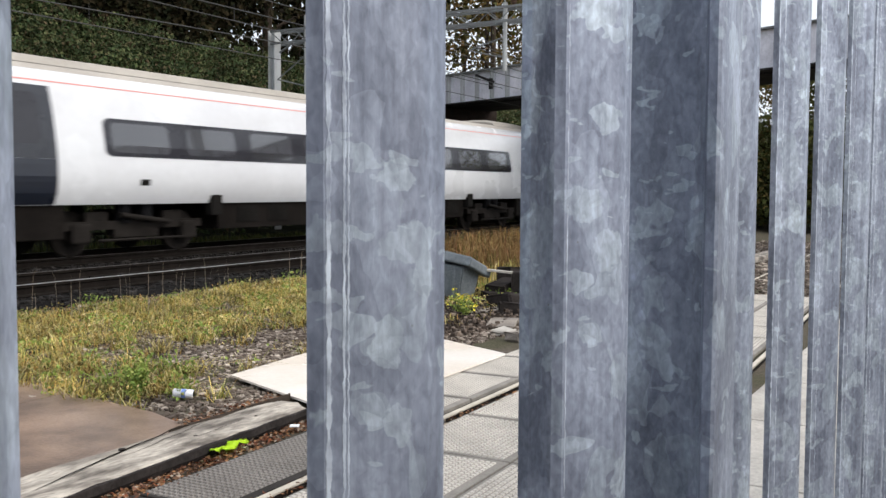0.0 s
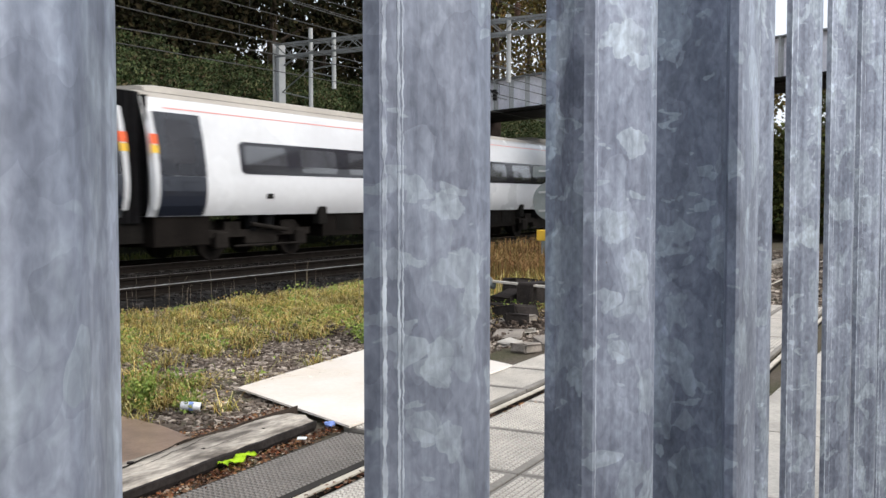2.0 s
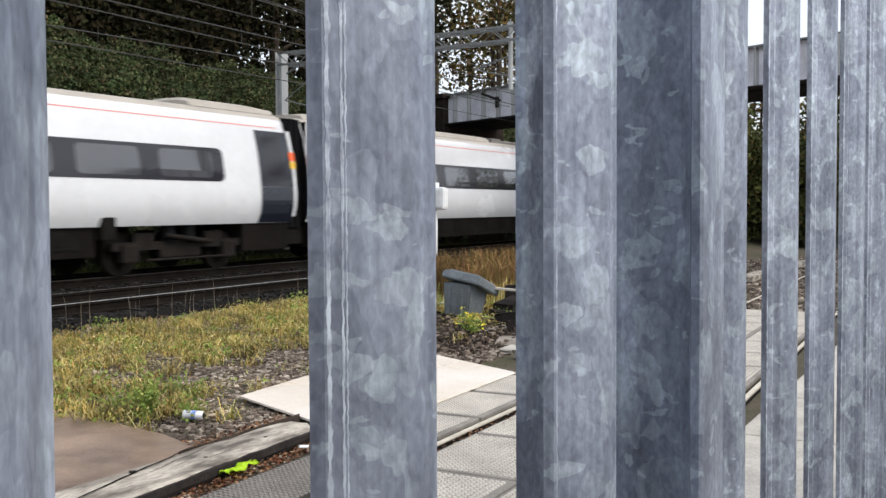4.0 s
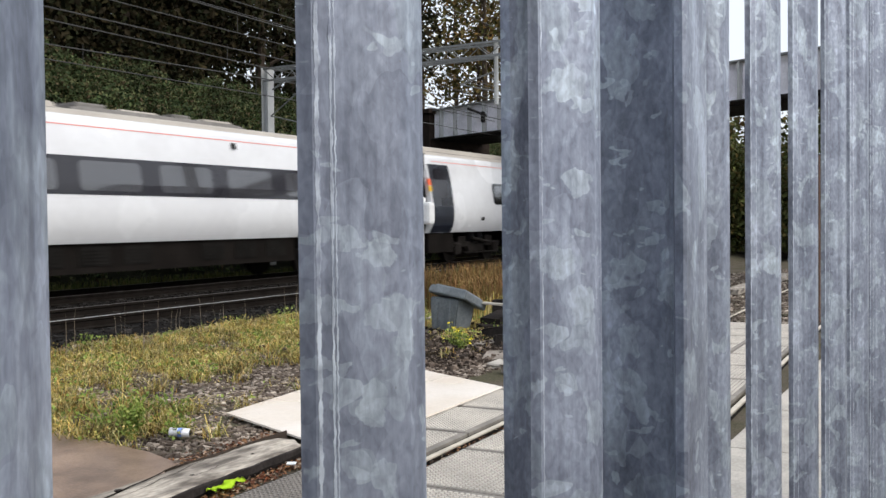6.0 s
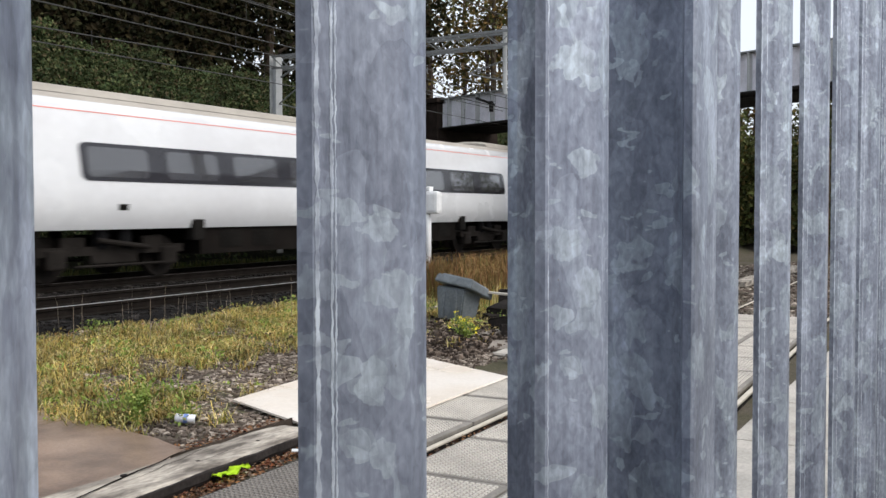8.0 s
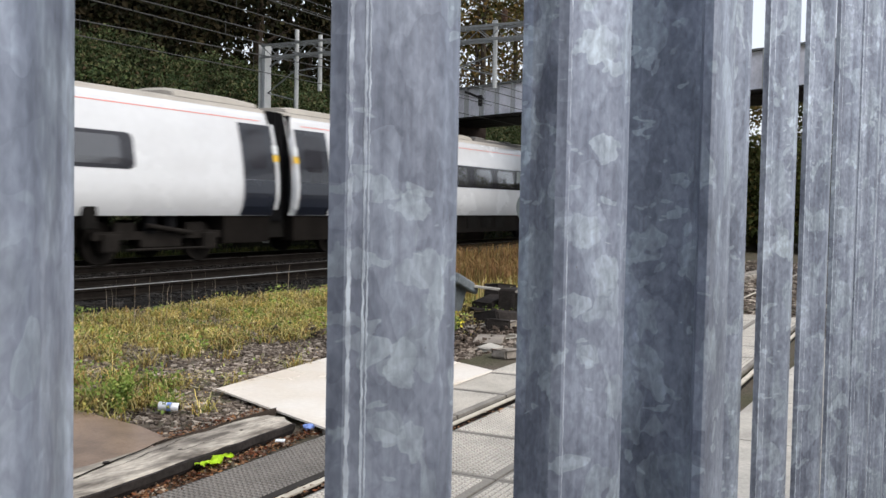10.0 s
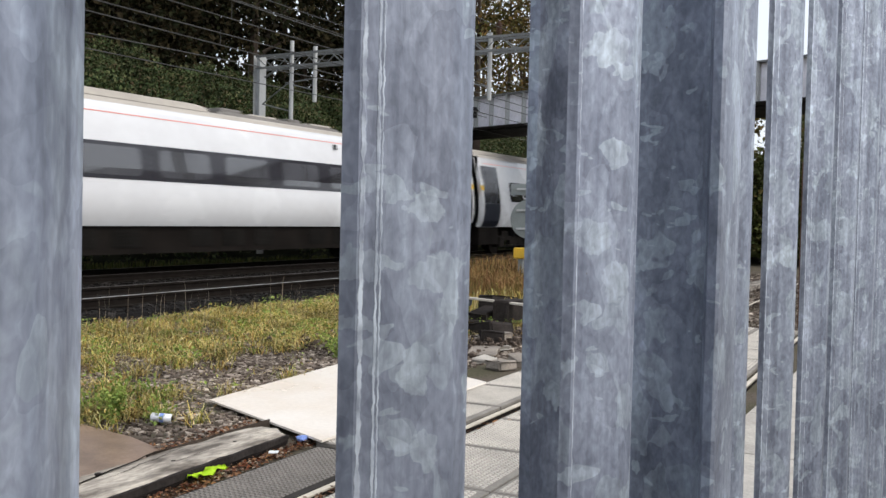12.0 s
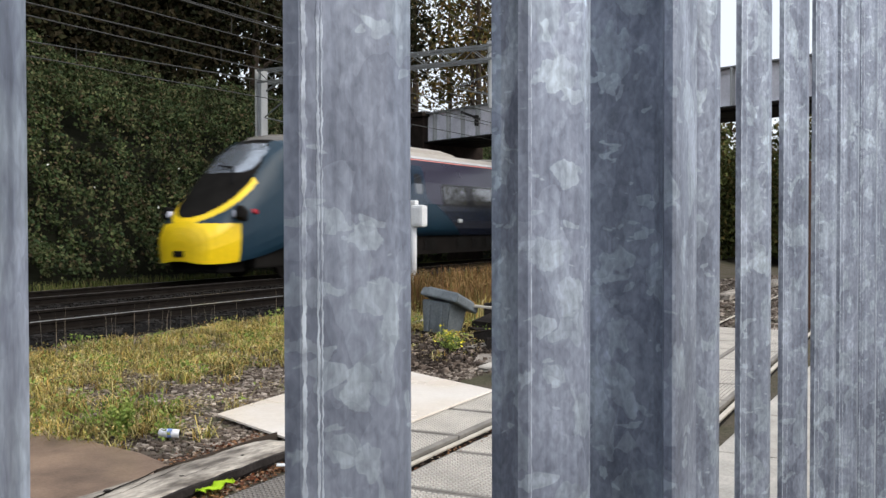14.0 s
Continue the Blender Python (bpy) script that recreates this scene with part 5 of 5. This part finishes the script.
# ---- bridge ----
def build_bridge():
    a, b = Vector((-19.0, 32.72, 0)), Vector((6.0, 23.5, 0))
    d = b - a
    L = d.length
    ang = math.degrees(math.atan2(d.y, d.x))
    br = base("girder_bridge", pose(a.x, a.y, 0, 0, 0, ang), "lilac-grey painted steel girder bridge with black soffit", "bridge")
    z0, z1 = 5.15, 6.25
    part("web_plate", box(0, L, -0.02, 0.02, z0, z1), GIRDER, br)
    part("top_flange", box(-0.1, L + 0.1, -0.2, 0.2, z1, z1 + 0.05), STEEL_DARK, br)
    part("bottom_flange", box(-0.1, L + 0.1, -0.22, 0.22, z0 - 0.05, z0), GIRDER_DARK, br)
    n = int(L / 0.83)
    for i in range(n + 1):
        # Greyer than the web: the stiffeners' missing shadow contrast is in their colour.
        part("stiffener", box(i * L / n - 0.03, i * L / n + 0.03, -0.20, -0.02, z0, z1), STEEL_MAST, br)
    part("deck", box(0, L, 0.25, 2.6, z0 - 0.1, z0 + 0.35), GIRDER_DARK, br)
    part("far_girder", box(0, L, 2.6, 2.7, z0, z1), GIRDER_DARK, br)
    bm = bmesh.new()
    solid(bm, 3.4, 3.5, -0.35, -0.22, z0 + 0.35, z0 + 0.75)
    tube(bm, [(2.6, -0.28, z0 + 0.95), (3.6, -0.28, z0 + 0.6)], 0.05, 6)
    part("cable_bracket", bm, GIRDER_DARK, br)
    ab = base("bridge_abutment", pose(a.x, a.y, 0, 0, 0, ang), "dark brick bridge abutment in the bank", "abutment")
    part("brickwork", box(-3.5, 0.3, -0.3, 3.0, 0, z1 - 0.1, bevel=0.03), BRICK, ab)
    part("coping", box(-3.6, 0.4, -0.4, 3.1, z1 - 0.1, z1 + 0.1, bevel=0.03), BRICK, ab)


build_bridge()


# ---- lineside things ----
def build_sign():
    s = base("speed_sign", pose(-8.45, 19.5, 0.24, 0, 0, 8), "grey backs of a round and a square sign on a post", "sign")
    part("post", bars([(0.30, 0, 0), (0.30, 0, 2.45)], r=0.038, sides=10), SIGN_BACK, s)
    bm = bmesh.new()
    tube(bm, [(0, 0.03, 1.42), (0, 0.045, 1.42)], 0.45, 32)
    part("disc", bm, SIGN_BACK, s)
    part("plate", box(-0.45, 0.42, 0.03, 0.045, 1.97, 2.22), SIGN_BACK, s)
    for z in (1.2, 1.62, 2.1):
        part("bracket_rail", box(-0.3, 0.36, -0.005, 0.028, z - 0.022, z + 0.022), STEEL_MAST, s)
    y = part("marker_block", box(-0.15, 0.15, -0.1, 0.1, 0, 0.24, bevel=0.025), SIGN_YELLOW)
    y.matrix_basis = pose(-8.4, 19.0, 0.78)
    tagged(y, "small yellow marker block in the dry grass", "marker")
    part("pedestal", box(-0.05, 0.05, -0.05, 0.05, -0.70, 0.0), SIGN_BACK, y)


build_sign()


def build_white_post():
    s = base("signal_post", pose(-9.87, 16.6, 0.1), "short white lineside post with rounded lamp head", "signal")
    part("post", bars([(0, 0, 0), (0, 0, 2.0)], r=0.062, sides=12), WHITE_POST, s, smooth=True)
    part("head", box(-0.05, 0.28, -0.12, 0.12, 1.52, 1.98, bevel=0.07), WHITE_POST, s)
    part("cap", box(-0.08, 0.08, -0.08, 0.08, 1.98, 2.08, bevel=0.03), WHITE_POST, s)


build_white_post()


def build_hopper():
    h = base("plastic_hopper", pose(-6.56, 11.84, 0.02, -3, 5, -5), "weathered grey bin with a thick lid sitting askew", "hopper")

    def frustum(w0, z0, w1, z1, bevel):
        bm = bmesh.new()
        a = [bm.verts.new((x * w0, y * w0, z0)) for x, y in ((-1, -1), (1, -1), (1, 1), (-1, 1))]
        b = [bm.verts.new((x * w1, y * w1, z1)) for x, y in ((-1, -1), (1, -1), (1, 1), (-1, 1))]
        for i in range(4):
            bm.faces.new((a[i], a[(i + 1) % 4], b[(i + 1) % 4], b[i]))
        bm.faces.new(a[::-1])
        bm.faces.new(b)
        bmesh.ops.bevel(bm, geom=bm.edges[:], offset=bevel, segments=2, affect="EDGES")
        return bm

    part("tub", frustum(0.20, 0.0, 0.245, 0.50, 0.02), GREY_BIN, h)
    # Bottom edge of the bin is drawn near-black.
    part("plinth", frustum(0.235, -0.03, 0.225, 0.04, 0.012), BLACK_BITS, h, "near-black foot")
    lid = part("lid", frustum(0.325, 0.0, 0.31, 0.12, 0.016), GREY_BIN, h)
    lid.matrix_basis = pose(0.05, 0.02, 0.46, -17, 4, 0)
    part("lid_panel", frustum(0.27, 0.118, 0.25, 0.15, 0.01), GREY_BIN, lid)
    for x in (-0.11, 0.11):
        part("rib", box(x - 0.018, x + 0.018, -0.25, -0.18, 0.06, 0.47, bevel=0.006), GREY_BIN, h)


build_hopper()


def build_rubble():
    rng = random.Random(9)
    spots = [(-6.05, 12.55, 0.32, 0.9, 0.30, BLACK_BITS), (-5.75, 12.75, 0.24, 1.2, 0.42, BLACK_BITS), (-5.95, 12.2, 0.28, 0.6, 0.16, BLACK_BITS), (-5.35, 11.2, 0.4, 0.5, 0.22, BLACK_BITS), (-5.15, 10.75, 0.32, 0.3, 0.18, BLACK_BITS), (-6.2, 13.4, 0.24, 1.5, 0.40, BLACK_BITS)]
    spots += [(-6.75, 15.0, 0.26, 1.3, 0.26, TIMBER), (-7.5, 13.3, 0.2, 1.0, 0.12, TIMBER), (-7.35, 12.7, 0.12, 0.9, 0.06, TIMBER)]
    spots += [(-5.3, 10.75, 0.34, 0.8, 0.10, DUST_CONC), (-4.75, 9.75, 0.3, 0.4, 0.07, DUST_CONC), (-4.15, 8.95, 0.24, 0.26, 0.10, DUST_CONC), (-4.05, 9.35, 0.32, 0.30, 0.11, DUST_CONC), (-4.55, 9.35, 0.16, 0.34, 0.05, CONC), (-4.9, 10.1, 0.12, 0.6, 0.05, CONC)]
    for x, y, w, l, h, m in spots:
        bm = box(-w / 2, w / 2, -l / 2, l / 2, 0, h, bevel=min(0.03, h * 0.2))
        for v in bm.verts:
            v.co += Vector((rng.uniform(-1, 1), rng.uniform(-1, 1), rng.uniform(-0.5, 0.5))) * 0.02
        name, lab, cat = {CONC.name: ("concrete_lump", "broken lump of pale concrete on the gravel", "rubble"), DUST_CONC.name: ("concrete_lump", "broken lump of dusty brown concrete on the gravel", "rubble"), TIMBER.name: ("old_sleeper", "weathered grey sleeper end in the rubble", "timber"), BLACK_BITS.name: ("charred_timber", "blackened broken timber in the rubble heap", "timber")}[m.name]
        ob = part(name, bm, m)
        ob.matrix_basis = pose(x, y, ground_height(x, y) - 0.02, rng.uniform(-8, 8), rng.uniform(-10, 10), rng.uniform(-60, 60))
        tagged(ob, lab, cat, "rubble heap")
    r = np.random.default_rng(14)
    k = 3600
    p = np.stack([r.normal(-5.6, 0.85, k), r.normal(10.4, 1.4, k), np.abs(r.normal(0.01, 0.035, k))], 1)
    p = p[(p[:, 0] < -4.7) & (p[:, 1] > 8.7)]
    tagged(pebbles("rubble_crumbs", p, 0.048, STONES_BROWN, rng=r), "crumbled brick and stone around the heap", "rubble", kind="stuff")


build_rubble()

pl = part("loose_plank", box(-0.06, 0.06, -0.7, 0.7, -0.015, 0.015, bevel=0.004), CONC)
pl.matrix_basis = pose(-5.72, 12.25, 0.40, -5, 0, -70)
tagged(pl, "pale narrow plank lying over the charred timber", "plank")


def scatter(rng, k, x0, x1, y0, y1, density=None):
    p = np.stack([rng.uniform(x0, x1, k), rng.uniform(y0, y1, k)], 1)
    if density:
        keep = np.array([density(a, b) for a, b in p]) > rng.random(k)
        p = p[keep]
    z = np.array([ground_height(a, b) for a, b in p]) - 0.015
    return np.column_stack([p, z])


def verge_density(x, y):
    if x > -5.45 + 0.05 * (y - 5) and y > 5.25 or x > -4.72:
        return 0
    d = 0.60 + 0.45 * noise.noise((x * 0.8, y * 0.7, 2)) + 0.6 * noise.noise((x * 2.9, y * 2.6, 7))
    if y > 5.8:
        d -= 0.55 * min(1.0, max(0.0, (x + 7.6) / 1.3)) * (1.0 if y < 11 else 0.5)
    if x < -8.2:
        d += 0.08
    d += 0.8 * noise.noise((x * 4.5, y * 4.0, 12))
    d -= 1.2 * math.exp(-((x + 5.02) ** 2 + (y - 4.9) ** 2) / 0.05)
    return (d - 0.30) * 1.5


def build_verge():
    rng = np.random.default_rng(17)
    st = pebbles("gravel", scatter(rng, 42000, -9.9, -4.45, 4.4, 15), 0.042, STONES, rng=rng)
    tagged(st, "mixed grey and brown gravel among the weeds", "gravel", kind="stuff")
    p = scatter(rng, 70000, -9.6, -4.8, 4.55, 17, verge_density)
    g = blades("verge_grass", p, 0.12, 0.0032, GRASS, rng=rng, lean=2.3)
    tagged(g, "sparse yellow-green verge grass over gravel", "grass", kind="stuff")
    # tufts
    c = scatter(rng, 2600, -9.5, -4.85, 4.6, 14, verge_density)
    p = np.repeat(c, 34, axis=0)
    p[:, :2] += rng.normal(0, 0.055, (len(p), 2))
    g = blades("grass_tufts", p, 0.145, 0.0040, GRASS, rng=rng, lean=2.4)
    tagged(g, "arching yellow and green grass tufts", "grass", kind="stuff")
    p = scatter(rng, 75000, -9.6, -4.8, 4.55, 15, verge_density)
    hump = np.array([max(0.03, 0.13 + 0.22 * noise.noise((a * 1.3, b * 1.2, 4))) for a, b in p[:, :2]])
    q = np.column_stack([p[:, :2], p[:, 2] + rng.random(len(p)) * hump])
    green = np.array([noise.noise((a * 1.7, b * 1.6, 21)) for a, b in q[:, :2]]) + rng.normal(0, 0.22, len(q)) > 0.04
    g = leaves("green_weeds", q[green], 0.03, WEEDS, rng=rng)
    tagged(g, "low fresh green weeds among the yellow grass", "weeds", kind="stuff")
    g = leaves("low_weeds", q[~green][::2], 0.022, GRASS, rng=rng)
    tagged(g, "low straggling yellow-green weeds over the gravel", "weeds", kind="stuff")
    st = pebbles("siding_gravel", scatter(rng, 12000, -6.5, -0.5, 15, 34), 0.07, STONES, rng=rng)
    tagged(st, "loose stones and brick bits along the siding", "gravel", kind="stuff")
    p = scatter(rng, 60, -9.6, -8.2, 6.0, 12)
    g = blades("dry_stalks", p, 0.62, 0.0025, STALK, rng=rng, lean=0.16)
    tagged(g, "thin tall dead stalks by the near rail", "grass", kind="stuff")
    p = scatter(rng, 26000, -9.9, -5.6, 14.6, 25)
    g = blades("tall_dry_grass", p, 0.6, 0.008, STRAW, rng=rng, lean=0.5)
    tagged(g, "tall rusty brown dry grass", "grass", kind="stuff")
    p = scatter(rng, 9000, -7.0, -4.6, 13.2, 20)
    g = blades("tall_green_grass", p, 0.45, 0.008, GRASS, rng=rng, lean=0.5)
    tagged(g, "tufted green and yellow grass by the rubble", "grass", kind="stuff")


build_verge()


def build_weed(x, y, h, spread, k, seed, flowers=0):
    rng = np.random.default_rng(seed)
    w = base("weed_clump", pose(x, y, ground_height(x, y) - 0.02), "leafy fresh green weed clump" + (" with yellow flowers" if flowers else ""), "weed", "weed clumps")
    tops = []
    for i in range(14):
        a, r = rng.uniform(0, 6.28), spread * rng.uniform(0.2, 1)
        t = (r * math.cos(a), r * math.sin(a), h * rng.uniform(0.5, 1.0))
        part("stem", tube(bmesh.new(), [(0.15 * t[0], 0.15 * t[1], 0), (0.5 * t[0], 0.5 * t[1], 0.6 * t[2]), t], 0.004, 4), WEEDS, w)
        tops.append(t)
    tops = np.array(tops)
    f = rng.uniform(0.25, 1.0, k)
    p = tops[rng.integers(0, len(tops), k)] * f[:, None] + rng.normal(0, 0.025, (k, 3))
    leaves("foliage", p, 0.026, WEEDS, w, rng)
    if flowers:
        p = tops[rng.integers(0, len(tops), flowers)] + rng.normal(0, 0.03, (flowers, 3))
        tagged(leaves("flower_heads", p, 0.03, PETAL_Y, w, rng, flat=0.6), kind="stuff")


build_weed(-5.35, 4.80, 0.34, 0.15, 520, 1)
build_weed(-5.75, 4.95, 0.22, 0.25, 260, 2)
build_weed(-5.1, 5.0, 0.16, 0.2, 160, 3)
build_weed(-5.75, 5.6, 0.18, 0.22, 200, 4)
build_weed(-5.54, 10.25, 0.36, 0.26, 420, 5, 80)
build_weed(-6.0, 8.6, 0.25, 0.3, 300, 6)
build_weed(-6.4, 9.3, 0.22, 0.3, 260, 7)


# ---- litter ----
def build_litter():
    bm = bmesh.new()
    tube(bm, [(-0.075, 0, 0), (-0.07, 0, 0), (0.07, 0, 0), (0.075, 0, 0)], 0.034, 16)
    for v in bm.verts:
        if abs(v.co.x) > 0.072:
            v.co.y *= 0.8
            v.co.z *= 0.8
        v.co.z *= 1 - 0.35 * math.exp(-(v.co.x * 22) ** 2)
    c = part("drink_can", bm, CAN, smooth=True)
    c.matrix_basis = pose(-5.02, 4.97, 0.05, 0, 4, 30)
    tagged(c, "crushed silver drink can lying in the weeds", "can")
    bm = bmesh.new()
    tube(bm, [(-0.01, 0, 0), (0.02, 0, 0)], 0.0345, 16, caps=False)
    part("printed_band", bm, BLUE, c)
    bm = bmesh.new()
    tube(bm, [(0.0755, 0, 0), (0.077, 0, 0)], 0.025, 14)
    part("can_end", bm, UNDER_DARK, c, "dark open end")
    bm = bmesh.new()
    rng = random.Random(6)
    n, m = 12, 6
    grid = [[bm.verts.new((-0.14 + 0.28 * i / n, (-0.045 + 0.09 * j / m) * (1 - 0.5 * abs(i / n - 0.5)) + 0.02 * math.sin(i * 0.9), 0.012 + 0.022 * noise.noise((i * 0.7, j * 0.7, 4)) + 0.012 * (1 - abs(j / m - 0.5) * 2))) for j in range(m + 1)] for i in range(n + 1)]
    for i in range(n):
        for j in range(m):
            bm.faces.new((grid[i][j], grid[i + 1][j], grid[i + 1][j + 1], grid[i][j + 1]))
    bmesh.ops.solidify(bm, geom=bm.faces[:], thickness=0.006)
    g = part("cloth_scrap", bm, GLOVE, smooth=True)
    g.matrix_basis = pose(-3.745, 4.07, 0.03, 0, 0, 97)
    tagged(g, "crumpled fluorescent yellow scrap of fabric on dead leaves", "litter")
    bm = bmesh.new()
    bmesh.ops.create_icosphere(bm, subdivisions=2, radius=0.04)
    for v in bm.verts:
        v.co *= 1 + 0.5 * noise.noise(v.co * 40)
        v.co.z *= 0.6
    b = part("plastic_wrapper", bm, BLUE)
    b.matrix_basis = pose(-3.86, 5.13, 0.02)
    tagged(b, "screwed-up pale blue plastic wrapper", "litter")
    bm = bmesh.new()
    solid(bm, -0.03, 0.03, -0.02, 0.02, 0, 0.006)
    b = part("paper_scrap", bm, INK)
    b.matrix_basis = pose(-3.776, 4.712, 0.02, 8, 0, 30)
    tagged(b, "small torn scrap of white paper", "litter")
    r = np.random.default_rng(23)
    k = 1700
    yy = r.uniform(2.2, 5.2, k)
    p = np.stack([-3.735 - 0.075 * (yy - 4) + r.normal(0, 0.045, k), yy, r.uniform(-0.012, 0.012, k)], 1)
    q = np.stack([r.normal(-4.46, 0.06, 500), r.uniform(4.4, 5.6, 500), r.uniform(0.0, 0.03, 500)], 1)
    s = np.stack([r.normal(-3.0, 0.03, 500), r.uniform(3, 9, 500), r.uniform(0.0, 0.02, 500)], 1)
    tagged(leaves("fallen_leaves", np.concatenate([p, q, s]), 0.026, LITTER, rng=r, flat=0.8), "brown fallen leaves along the timber", "leaves", kind="stuff")


build_litter()

# far things by the fence line
rp = base("rusty_post", pose(-2.05, 15.5, 0), "rusty brown steel post beside the siding", "post")
part("post", box(-0.05, 0.05, -0.05, 0.05, 0, 2.6, bevel=0.008), RUST, rp)
sl = part("timber_stack", box(-0.2, 0.2, -4, 4, 0, 0.12, bevel=0.02), TIMBER)
sl.matrix_basis = pose(-4.6, 25, 0)
tagged(sl, "long pale timber lying beside the siding", "timber")


# ---- moving things ----
def motions():
    """The train gathers speed and draws away to the right."""
    for k, coach in TRAIN.items():
        rows = []
        for i in range(15):
            t = float(i)
            s = 9.22 + 12.91 * t + 0.1739 * t * t
            y = s - COACH * k
            rows.append((t, pose(TRAIN_C, y, RAIL_Z + GRADE * (y - 12), math.degrees(GRADE))))
        walk(coach, rows)


motions()
